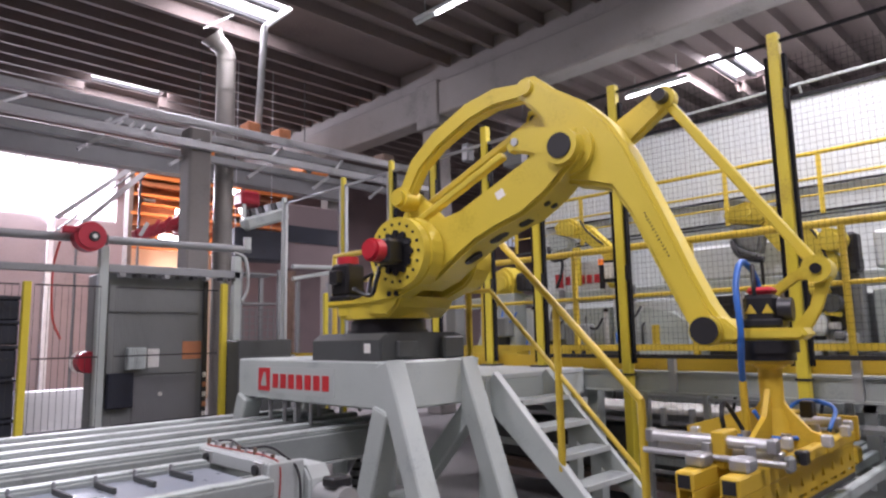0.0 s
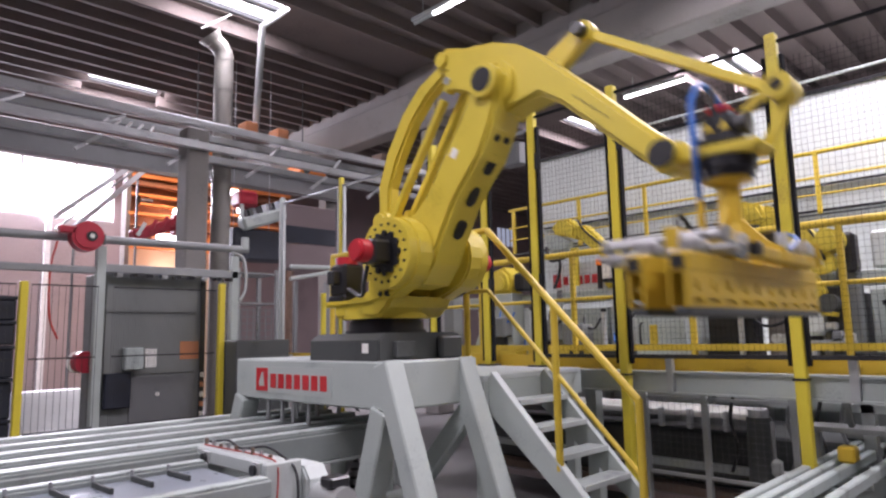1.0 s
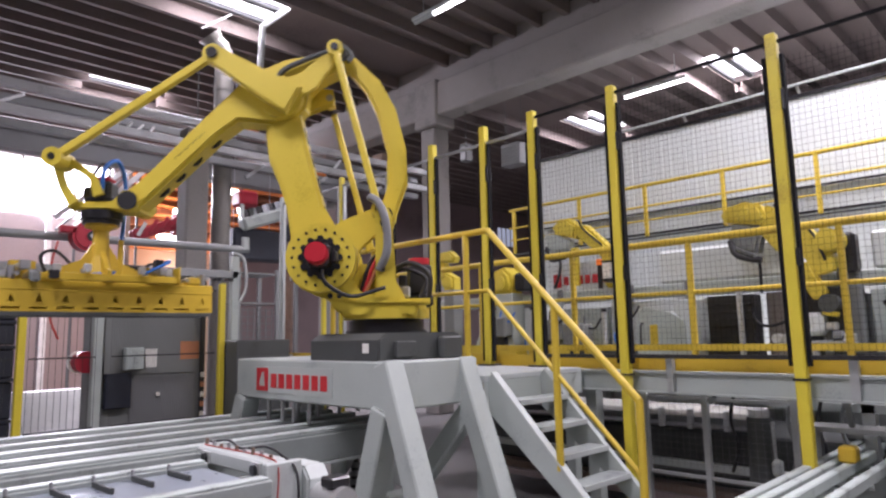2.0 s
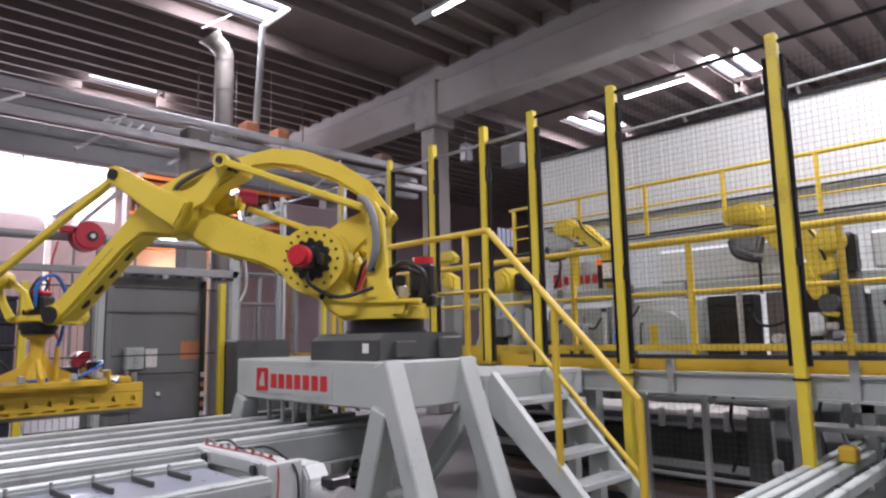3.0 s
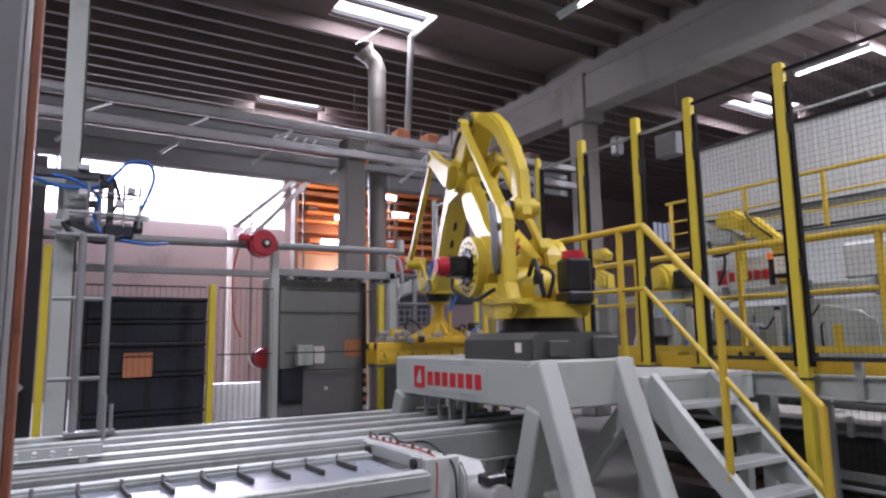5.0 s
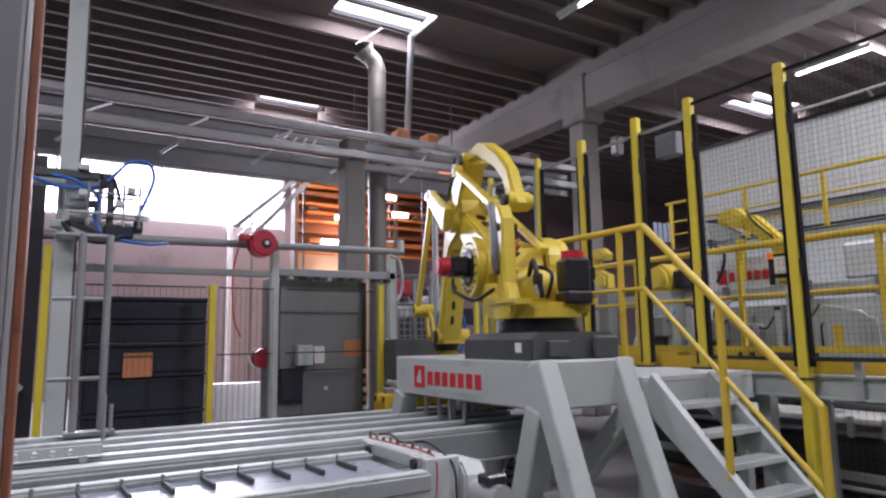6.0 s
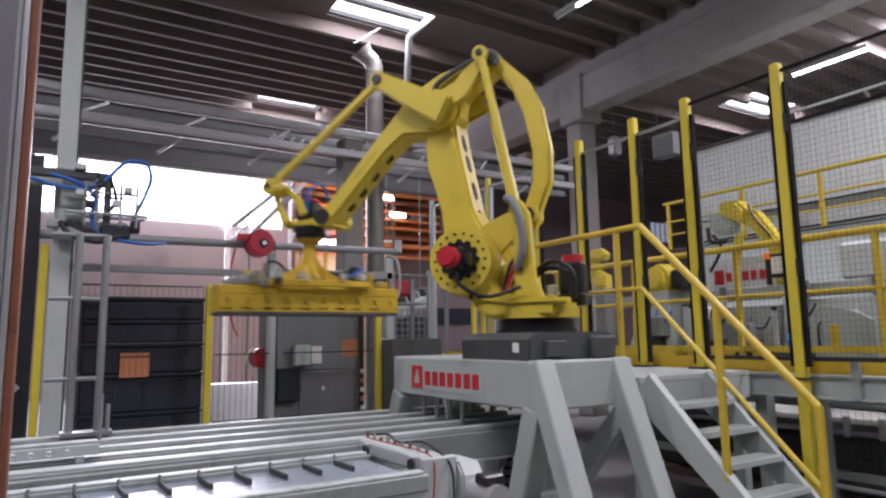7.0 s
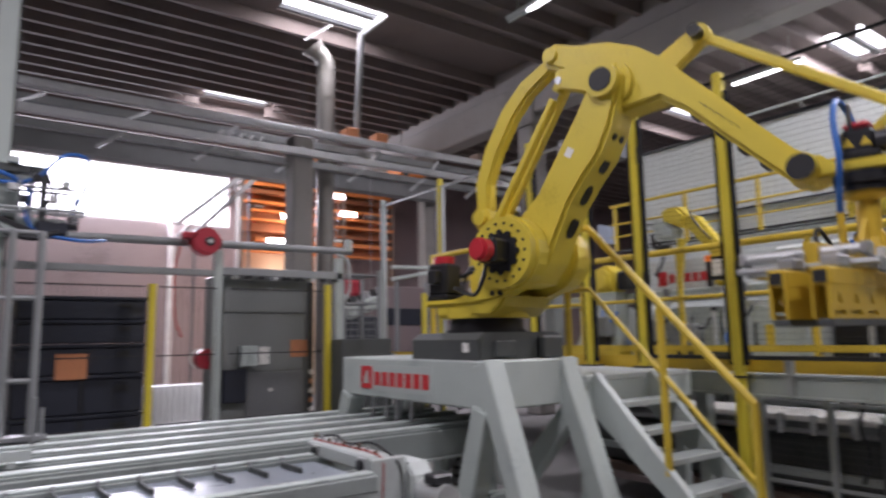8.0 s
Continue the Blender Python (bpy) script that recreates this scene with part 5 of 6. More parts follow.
part("drum_cap", rod(fresh(), (-0.15, 1.96, 0.93), (-0.15, 1.96, 0.985), 0.075, 16), ALU, low)
part("valve", box(fresh(), -0.2, -0.1, 1.82, 1.92, 0.5, 0.62, 0.02), PANEL, low)
part("valve_pipe", rod(fresh(), (-0.15, 1.87, 0.0), (-0.15, 1.87, 0.9), 0.02, 8), ALU, low)
part("frame_post", box(fresh(), -0.1, 0.0, 1.2, 1.28, 0.0, 1.25), PIPE, low)
part("top_rail", box(fresh(), -0.1, -0.04, -1.0, 1.9, 1.0, 1.06), WHITEGREY, low)
for y in (2.2, 2.5, 2.75, 3.0):
    part("guard_clip", box(fresh(), -0.2, -0.151, y - 0.02, y + 0.02, 0.80, 0.96, 0.004), ALU, low)
for k, y in enumerate((1.35, 1.5, 1.7, 2.12)):
    part("hose_drop", hose(fresh(), [(-0.2, y, 1.1), (-0.22, y + 0.03, 0.9), (-0.24, y - 0.02, 0.7), (-0.2, y + 0.05, 0.5)], 0.014), (SHADE, BLACK, SHADE, BLACK)[k], low)
for y in (1.38, 1.6):
    part("valve", box(fresh(), -0.28, -0.18, y - 0.05, y + 0.05, 0.62, 0.72, 0.02), WHITEGREY, low)
part("housing", box(fresh(), 0.3, 1.2, -1.0, 1.5, 0.74, 1.0, 0.02), CABINET, low)
grid = thing("mesh_guard", (5.15, 0, 0), "grey wire mesh guard under the deck", "guard")
bm = fresh()
wires(bm, 1.66, 2.80, 0.0, 1.06, 0.0, 0.05, 0.05, 0.0016)
tagged(part("wire_mesh", bm, SHADE, grid), kind="stuff")
for y in (1.64, 2.29, 2.80):
    part("upright", box(fresh(), -0.022, 0.022, y - 0.022, y + 0.022, 0.0, 1.12), PIPE, grid)
for z in (1.06, 0.46):
    part("cross_bar", box(fresh(), -0.014, 0.014, 1.64, 2.80, z - 0.012, z + 0.012), PIPE, grid)

# ---- back of the cell: portal, fence, cabinet ----
portal = thing("pipe_portal", (0, 8.0, 0), "grey tubular steel portal across the back of the cell", "portal")
part("upper_pipe", rod(fresh(), (-1.2, 0, 2.74), (4.25, 0, 2.80), 0.048, 14), GALVD, portal)
part("lower_pipe", box(fresh(), -0.9, 2.38, -0.04, 0.04, 2.38, 2.46, 0.008), GALVD, portal)
part("lower_pipe", box(fresh(), 2.48, 4.1, -0.05, 0.05, 2.40, 2.50, 0.008), GALVD, portal)
for x in (-0.9, 2.43, 4.06):
    part("post", box(fresh(), x - 0.05, x + 0.05, -0.05, 0.05, 0.0, 2.70, 0.008), GREY, portal)
for i in range(9):
    part("cable_clip", box(fresh(), 2.6 + 0.17 * i, 2.66 + 0.17 * i, -0.06, 0.05, 2.36, 2.40), BLACKM if i % 3 else STEEL, portal)
part("end_fitting", rod(fresh(), (4.2, -0.02, 2.80), (4.2, -0.02, 2.96), 0.05, 12), WHITEGREY, portal)
bm = fresh()
hose(bm, [(4.0, -0.05, 2.74), (4.16, -0.06, 2.66), (4.2, -0.06, 2.3), (4.12, -0.06, 2.1)], 0.022)
part("cable", bm, PIPE, portal)
reel = thing("hose_reel", (2.22, 7.86, 2.77), "round red safety hose reel on the portal", "reel", "hose reels")
bm = fresh()
rod(bm, (0, 0.06, 0), (0, -0.10, 0), 0.165, 28)
part("drum", bm, REEL, reel)
part("rim", rod(fresh(), (0, -0.10, 0), (0, -0.12, 0), 0.135, 28), REEL, reel)
part("hub", rod(fresh(), (0.03, -0.12, -0.0), (0.03, -0.14, -0.0), 0.055, 18), BLACKM, reel)
part("hub_cap", rod(fresh(), (0.03, -0.14, 0.0), (0.03, -0.148, 0.0), 0.025, 14), ALU, reel)
part("bracket", box(fresh(), -0.05, 0.23, 0.06, 0.10, -0.06, 0.06), DARKGREY, reel)
part("outlet", box(fresh(), -0.28, -0.12, -0.1, 0.02, 0.02, 0.10, 0.01), REEL, reel)
reel2 = thing("hose_reel", (2.36, 8.22, 1.39), "red hose reel with a white rim on the portal post", "reel", "hose reels")
part("drum", rod(fresh(), (0, 0.04, 0), (0, -0.12, 0), 0.122, 28), REEL, reel2)
part("rim", rod(fresh(), (-0.03, 0.04, 0), (-0.03, 0.06, 0), 0.127, 28), PAPER, reel2)
part("bracket", box(fresh(), 0.03, 0.10, -0.171, -0.121, -0.04, 0.04), DARKGREY, reel2)
rh = thing("hanging_hose", (1.98, 8.0, 0), "thin red hose hanging from the upper pipe", "hose")
bm = fresh()
hose(bm, [(0, 0.0, 2.72), (-0.06, -0.02, 2.4), (-0.04, -0.02, 1.9), (0.05, -0.02, 1.65)], 0.012)
part("hose", bm, REDHOSE, rh)

bf = thing("cell_fence", (0, 7.8, 0), "low yellow-posted wire mesh fence behind the conveyor", "fence")
for x, h in ((1.65, 2.25), (3.80, 2.31), (0.0, 2.62), (-2.2, 2.3)):
    part("post", box(fresh(), x - 0.037, x + 0.037, -0.037, 0.037, 0.0, h, 0.008), FENCEYEL, bf)
bm = fresh()
for x0, x1 in ((0.36, 1.58), (1.72, 2.36), (2.52, 3.72)):
    n = int((x1 - x0) / (0.06 if x0 < 2.5 else 0.025))
    for i in range(n + 1):
        x = x0 + (x1 - x0) * i / n
        w = 0.002 if x0 < 2.5 else 0.001
        box(bm, x - w, x + w, -0.002, 0.002, 0.15, 2.22)
    for z in (0.15, 0.7, 1.45, 2.22):
        box(bm, x0, x1, -0.008, 0.008, z - 0.008, z + 0.008)
tagged(part("wire_mesh", bm, BLACKM, bf, "black welded wire mesh"), kind="stuff")
part("post", box(fresh(), 5.30, 5.36, -0.03, 0.03, 0.0, 2.24, 0.006), FENCEYEL, bf)
part("dark_panel", box(fresh(), -1.1, -0.05, -0.03, 0.0, 0.1, 3.55), BLACKM, bf, "black screen panel")
part("panel_rail", bar(fresh(), (-0.5, -0.06, 0.85), (-0.15, -0.06, 1.2), 0.05, 0.06), PIPE, bf)

cab = thing("machine_cabinet", (2.55, 8.15, 0), "tall grey machine cabinet with notices behind the fence", "cabinet")
part("body", box(fresh(), -0.05, 1.16, 0.0, 0.6, 0.0, 2.42, 0.01), CABINET, cab)
part("upper_door", box(fresh(), 0.0, 1.08, -0.018, -0.002, 1.95, 2.37, 0.005), CABINET, cab)
part("middle_door", box(fresh(), 0.0, 1.08, -0.018, -0.002, 1.22, 1.94, 0.005), CABINET, cab)
part("lower_door", box(fresh(), 0.30, 1.08, -0.018, -0.002, 0.30, 1.20, 0.005), SHADE, cab)
part("knob", rod(fresh(), (0.62, -0.04, 0.98), (0.62, -0.02, 0.98), 0.025, 12), PAPER, cab)
part("terminal", box(fresh(), 0.20, 0.41, -0.14, -0.02, 1.28, 1.54, 0.012), RAILW, cab, "pale control terminal")
part("black_box", box(fresh(), 0.0, 0.29, -0.10, -0.02, 0.85, 1.25, 0.012), CRATE, cab, "dark blue-black box")
part("notice", box(fresh(), 0.46, 0.60, -0.024, -0.019, 1.30, 1.52), PAPER, cab, "white paper notice")
part("notice", box(fresh(), 0.88, 1.12, -0.024, -0.019, 1.38, 1.60), CARD, cab, "orange notice")
part("edge_strip", box(fresh(), 1.125, 1.185, -0.05, -0.025, 0.0, 2.36, 0.004), BLACKM, cab)
for i in range(6):
    part("hazard_mark", box(fresh(), 1.13, 1.18, -0.056, -0.05, 0.55 + 0.12 * i, 0.61 + 0.12 * i), PAPER if i % 2 else CARD, cab)

crates = thing("crate_stack", (0.38, 8.1, 0), "stack of dark blue plastic crates behind the fence", "crates")
zz = 0.0
for i, h in enumerate((0.44, 0.40, 0.42, 0.34, 0.26, 0.26)):
    bm = fresh()
    box(bm, 0.02, 1.28, 0.0, 0.8, zz, zz + h - 0.045, 0.015)
    box(bm, 0.0, 1.30, -0.02, 0.82, zz + h - 0.044, zz + h - 0.004, 0.008)
    cr = part("crate", bm, CRATE, crates)
    if i < 4:
        part("divider", box(fresh(), 0.64, 0.68, -0.012, -0.001, zz + 0.02, zz + h - 0.06), BLACKM, cr)
    part("handle", box(fresh(), 0.98, 1.12, -0.014, -0.001, zz + h * 0.55, zz + h * 0.72), BLACKM, cr)
    zz += h
part("tag", box(fresh(), 0.40, 0.70, -0.03, -0.021, 1.22, 1.49), CARD, crates, "brown cardboard tag")

rack = thing("grid_rack", (4.12, 8.0, 0), "grey steel rack with wire baskets behind the cell", "rack")
for x in (0.0, 0.58):
    for y in (0.0, 0.5):
        part("upright", box(fresh(), x - 0.025, x + 0.025, y - 0.025, y + 0.025, 0.0, 2.55), GALVD, rack)
for z in (0.9, 1.5, 2.1, 2.5):
    part("shelf", box(fresh(), 0.0, 0.58, 0.0, 0.5, z - 0.02, z), GALVD, rack)
for z in (0.9, 1.5):
    for i in range(6):
        part("basket_bar", box(fresh(), 0.06 + 0.09 * i, 0.075 + 0.09 * i, 0.02, 0.03, z, z + 0.52), SHADE, rack)
        part("basket_bar", box(fresh(), 0.05, 0.53, 0.031, 0.04, z + 0.04 + 0.09 * i, z + 0.055 + 0.09 * i), SHADE, rack)
track = thing("roller_track", (0, 9.5, 0), "pale steel roller track behind the rack", "conveyor")
part("rail", rod(fresh(), (5.83, 0, 2.807), (6.65, 0, 2.835), 0.035, 10), WHITEGREY, track)
part("rail", rod(fresh(), (5.83, 0, 2.60), (6.65, 0, 2.757), 0.035, 10), WHITEGREY, track)
for x in (5.93, 6.55):
    part("leg", box(fresh(), x - 0.03, x + 0.03, -0.03, 0.03, 0.0, 2.57), SHADE, track)
gb = thing("low_cabinet", (3.86, 7.5, 0), "dark grey low cabinet behind the pedestal", "cabinet")
part("body", box(fresh(), 0.0, 0.74, 0.0, 0.4, 0.0, 1.60, 0.012), DARKGREY, gb)
part("door", box(fresh(), 0.04, 0.70, -0.015, -0.001, 0.1, 1.40, 0.005), DARKGREY, gb)

# ---- column, ladder frame and air lines by the conveyor ----
solid("column_4", box(fresh(), 0.05, 0.22, 7.25, 7.45, 0, ROOF, 0.01), GREY, "pale grey steel column by the conveyor", "column")
solid("column_4_edge", box(fresh(), 0.221, 0.24, 7.30, 7.40, 0, ROOF), DARKGREY, "dark cable duct on the steel column", "trim")
lad = thing("pipe_ladder", (0, 5.0, 0), "slim grey pipe ladder beside the conveyor", "ladder")
for x in (0.20, 0.365):
    part("upright", rod(fresh(), (x, 0, 1.004), (x, 0, 2.34), 0.025, 12), GALVD, lad)
for z in (1.37, 1.90, 2.33):
    part("rung", rod(fresh(), (0.04, 0, z), (0.365, 0, z), 0.016, 10), GALVD, lad)
part("foot", box(fresh(), 0.15, 0.45, -0.08, 0.08, 1.004, 1.03), STEEL, lad)
part("pin", rod(fresh(), (0.42, -0.06, 1.03), (0.42, -0.06, 1.2), 0.013, 8), STEEL, lad)
part("pin", rod(fresh(), (0.36, -0.30, 1.004), (0.36, -0.30, 1.28), 0.013, 8), STEEL, lad)
air = thing("air_unit", (0, 6.9, 0), "pneumatic arm with blue hoses fixed to the steel column", "pneumatic unit")
bm = fresh()
box(bm, -0.2, 0.45, 0.25, 0.36, 3.12, 3.20, 0.01)
box(bm, 0.0, 0.7, 0.2, 0.30, 2.70, 2.78, 0.01)
part("arm", bm, GREY, air)
part("upper_bar", box(fresh(), -0.15, 0.48, 0.05, 0.15, 3.16, 3.24, 0.01), DARKGREY, air)
part("upright", box(fresh(), 0.46, 0.52, 0.0, 0.08, 2.66, 3.22, 0.006), DARKGREY, air)
part("upright", box(fresh(), 0.38, 0.42, 0.05, 0.12, 2.66, 3.22, 0.006), PIPE, air)
for y in (-0.05, 0.16):
    part("frame_rail", rod(fresh(), (0.15, y, 2.82), (0.84, y, 2.82), 0.016, 10), PIPE, air)
    part("frame_rail", rod(fresh(), (0.22, y, 3.02), (0.74, y, 3.02), 0.012, 10), GALVD, air)
for x in (0.30, 0.60, 0.74):
    part("frame_upright", rod(fresh(), (x, -0.05, 2.70), (x, -0.05, 3.12), 0.012, 10), GALVD, air)
for k, (x, z) in enumerate(((0.34, 2.9), (0.56, 2.92), (0.66, 3.06), (0.42, 3.1), (0.25, 3.0))):
    part("valve", box(fresh(), x - 0.035, x + 0.035, -0.09, 0.0, z - 0.03, z + 0.035, 0.008), (BLACKM, ALU, WHITEGREY)[k % 3], air)
part("clamp_arm", bar(fresh(), (0.16, -0.02, 2.72), (0.44, -0.02, 2.60), 0.05, 0.05, 0.006), BLACKM, air)
part("valve_block", box(fresh(), 0.44, 0.70, -0.03, 0.13, 2.60, 2.72, 0.015), CRATE, air, "dark valve block")
part("valve_block", box(fresh(), 0.70, 0.78, -0.03, 0.11, 2.66, 2.78, 0.01), BLACKM, air)
part("bracket", box(fresh(), 0.1, 0.3, 0.2, 0.36, 2.60, 3.30, 0.01), GREY, air)
part("lamp_box", box(fresh(), 0.20, 0.30, 0.0, 0.12, 3.24, 3.30, 0.006), WHITEGREY, air)
bm = fresh()
hose(bm, [(-0.2, 0.1, 3.15), (0.1, 0.02, 3.06), (0.4, 0.0, 3.10), (0.62, -0.02, 3.34), (0.80, -0.02, 3.36), (0.86, -0.02, 3.22), (0.80, -0.02, 3.0), (0.72, 0.0, 2.8)], 0.018)
part("air_hose", bm, BLUE, air, "blue air hose")
bm = fresh()
hose(bm, [(-0.1, 0.1, 3.2), (0.2, 0.0, 3.12), (0.38, 0.0, 2.98), (0.36, 0.0, 2.8), (0.45, 0.0, 2.62), (0.8, 0.0, 2.56), (1.1, 0.6, 2.66)], 0.018)
part("air_hose", bm, BLUE, air, "blue air hose")
bm = fresh()
hose(bm, [(0.1, -0.02, 2.72), (0.2, -0.04, 2.60), (0.42, -0.04, 2.55), (0.62, -0.04, 2.62)], 0.024)
hose(bm, [(0.5, 0.0, 3.2), (0.56, 0.0, 2.98), (0.5, 0.0, 2.84)], 0.016)
part("black_hose", bm, BLACK, air)

jamb = thing("door_jamb", (-0.075, 2.4, 0), "grey steel jamb with a worn wooden edge strip", "jamb")
part("steel_post", box(fresh(), -0.5, -0.026, -0.12, 0.12, 0.0, 4.6, 0.01), SHADE, jamb)
part("bright_edge", box(fresh(), -0.025, -0.005, -0.10, 0.10, 0.0, 4.6, 0.004), ALU, jamb)
part("wood_strip", box(fresh(), -0.004, 0.020, -0.10, 0.08, 0.0, 4.6, 0.004), WOOD, jamb, "brown wooden edge strip")

# ---- overhead: bridge, flue, pipes ----
bridge = thing("overhead_bridge", (0, 10.0, 0), "grey steel cable bridge spanning the hall", "bridge")
for z in (4.72, 5.08):
    for y in (-0.06, 0.62):
        # Front chords get the paler steel to stand for the window's haze glare.
        part("chord", box(fresh(), -8, 9.745, y - 0.05, y + 0.05, z - 0.06, z + 0.06, 0.008), GALV if y < 0 else GALVD, bridge)
for x in (5.35, 5.95):
    part("junction", box(fresh(), x - 0.12, x + 0.12, -0.02, 0.3, 5.14, 5.34, 0.02), CARD, bridge, "dull orange junction box")
part("junction", box(fresh(), 8.2, 8.5, -0.02, 0.3, 5.14, 5.32, 0.02), BROWN, bridge)
for i in range(12):
    x = -6.5 + 1.35 * i
    part("diagonal", bar(fresh(), (x, -0.06, 4.74), (x + 0.42, 0.3, 5.08), 0.04, 0.04), GALV, bridge)
    part("hanger", bar(fresh(), (x + 0.1, 0.3, 4.70), (x - 0.25, 0.3, 4.42), 0.05, 0.05), GALV, bridge)
for i in range(5):
    part("rung", bar(fresh(), (2.95 + 0.17 * i, 0.0, 4.78), (3.2 + 0.17 * i, 0.5, 5.05), 0.03, 0.03), ALU, bridge)
part("support", box(fresh(), -7.58, -7.42, 0.2, 0.36, 5.14, ROOF), GALV, bridge)
crane = thing("crane_runway", (0, 13.0, 0), "dark grey crane runway girder behind the bridge", "girder")
part("web", box(fresh(), -10, 9.5, -0.02, 0.02, 4.98, 5.42), SHADE, crane)
for z in (4.97, 5.41):
    part("flange", box(fresh(), -10, 9.5, -0.15, 0.15, z - 0.015, z + 0.015), SHADE, crane)
for x in (-9.0, 9.2):
    part("support", box(fresh(), x - 0.15, x + 0.15, 0.16, 0.46, 0.0, 5.4), CONCRETE, crane)
for x in (5.9, 8.4):
    part("end_truck", box(fresh(), x - 0.35, x + 0.35, -0.3, 0.3, 5.43, 5.65, 0.02), ORANGE, crane, "orange crane end truck")
    part("truck_wheel", rod(fresh(), (x - 0.2, -0.32, 5.50), (x - 0.2, -0.30, 5.50), 0.09, 14), DARKGREY, crane)
flue = thing("exhaust_flue", (5.23, 10.86, 0), "bare metal exhaust flue behind the cable bridge", "flue")
bm = fresh()
rod(bm, (0, 0, 0), (0, 0, 6.72), 0.165, 28)
part("pipe", bm, FLUE, flue)
for z in (1.5, 2.9, 3.6, 4.4, 5.2, 6.1, 6.66):
    part("seam_band", rod(fresh(), (0, 0, z), (0, 0, z + 0.03), 0.174, 28), FLUE, flue)
part("elbow", hose(fresh(), [(0, 0, 6.69), (-0.01, 0, 6.79), (-0.06, 0, 6.90), (-0.14, 0, 6.97), (-0.23, 0, 7.02)], 0.166, 20, 6), FLUE, flue)
bm = fresh()
rod(bm, (-0.20, 0, 7.0), (-0.30, 0, 7.10), 0.168, 20, 0.23)
part("cowl", bm, FLUE, flue, "flared sheet-metal cowl")
part("brace", bar(fresh(), (-0.50, -0.12, 7.12), (0.05, -0.12, 7.57), 0.02, 0.03), SHADE, flue)
vp = thing("drain_pipe", (5.52, 10.0, 0), "grey vertical drain pipe bent under the roof light", "pipe")
part("riser", rod(fresh(), (0.05, 0.3, 5.14), (0, 0.0, 7.15), 0.06, 14), PIPE, vp)
part("bend", bar(fresh(), (0.0, 0.0, 7.15), (0.42, -0.15, 7.58), 0.10, 0.10), PIPE, vp)

# ---- far end of the hall ----
rackb = thing("orange_rack", (0, 17.0, 0), "tall orange steel storage rack at the far end", "rack")
part("backing", box(fresh(), 5.8, 10.4, 0.30, 0.34, 4.0, 6.6), RUST, rackb)
rnd = random.Random(4)
for i in range(10):
    z, h = 4.05 + 0.26 * i + rnd.uniform(-0.04, 0.04), rnd.uniform(0.06, 0.13)
    x0, x1 = 5.75 + (i % 3 == 1) * rnd.uniform(0.0, 0.5), 10.5
    part("beam", bar(fresh(), (x0, 0.13, z + rnd.uniform(-0.03, 0.03)), (x1, 0.13, z + rnd.uniform(-0.03, 0.03)), rnd.uniform(0.16, 0.28), h), ORANGE if i % 4 != 2 else RUST, rackb)
for k in range(7):
    x, z = 6.0 + rnd.uniform(0, 3.9), 4.16 + 0.26 * rnd.randrange(9)
    part("stored_bundle", box(fresh(), x, x + rnd.uniform(0.2, 0.5), 0.02, 0.29, z, z + rnd.uniform(0.06, 0.12), 0.01), BROWN if k % 3 else PAPER, rackb)
for x in (5.75, 7.2, 8.8, 10.5):
    part("upright", box(fresh(), x - 0.05, x + 0.05, 0.0, 0.34, 0.0, 6.6), BROWN, rackb)
for x, z in ((7.1, 5.0), (8.9, 5.25), (6.7, 4.3), (8.5, 5.75)):
    bl = thing("strip_lamp", (x, 16.9, z), "short bright strip lamp on the orange rack", "lamp", "strip lamps")
    part("tube", box(fresh(), -0.26, 0.26, 0.0, 0.04, -0.07, 0.07, 0.01), TUBE, bl)
    part("bracket", box(fresh(), -0.2, 0.2, 0.041, 0.11, -0.03, 0.03), STEEL, bl)
incl = thing("inclined_conveyor", (0, 14.0, 0), "pale inclined conveyor rising in front of the window", "conveyor")
for dx, dz in ((0.0, 0.0), (-0.12, 0.42)):
    part("side_rail", bar(fresh(), (3.5 + dx, 0, 3.6 + dz), (5.15 + dx, 0, 5.35 + dz * 0.4), 0.06, 0.10), GLOSSWHITE, incl)
part("deck", bar(fresh(), (3.44, 0.12, 3.8), (5.1, 0.12, 5.46), 0.2, 0.03), SHADE, incl)
for x, z in ((3.75, 3.85), (4.9, 5.1)):
    part("leg", box(fresh(), x - 0.02, x + 0.02, -0.02, 0.02, 0.0, z), SHADE, incl)
redm = thing("red_hoist", (6.5, 12.0, 0), "red hoist with a silver drum casing over a dark blue frame", "hoist")
part("body", box(fresh(), -0.55, -0.14, -0.45, -0.06, 4.20, 4.52, 0.05), REEL, redm)
part("underframe", box(fresh(), -0.56, 0.62, -0.24, 0.2, 3.18, 3.80, 0.03), CRATE, redm, "dark blue frame")
part("side_skirt", box(fresh(), 0.64, 1.95, -0.12, 0.12, 3.05, 4.45, 0.03), PURPLE, redm, "dull purple side skirt")
part("skirt_band", box(fresh(), 0.66, 1.93, -0.135, -0.121, 3.62, 3.98, 0.005), CRATE, redm)
part("hook_rail", box(fresh(), -0.30, -0.22, -0.059, 0.051, 3.80, 4.22), STEEL, redm)
for x in (-0.4, 0.4):
    part("chain", rod(fresh(), (x, 0.1, 3.8), (x, 0.1, 7.5), 0.007, 6), STEEL, redm)
part("lamp_bar", box(fresh(), -0.56, -0.48, -0.50, -0.46, 3.95, 4.22, 0.01), PANEL, redm)
drum = part("drum", bar(fresh(), (-0.42, -0.26, 3.84), (0.52, -0.26, 4.18), 0.30, 0.26, 0.05), GREY, redm, "silver ribbed drum casing")
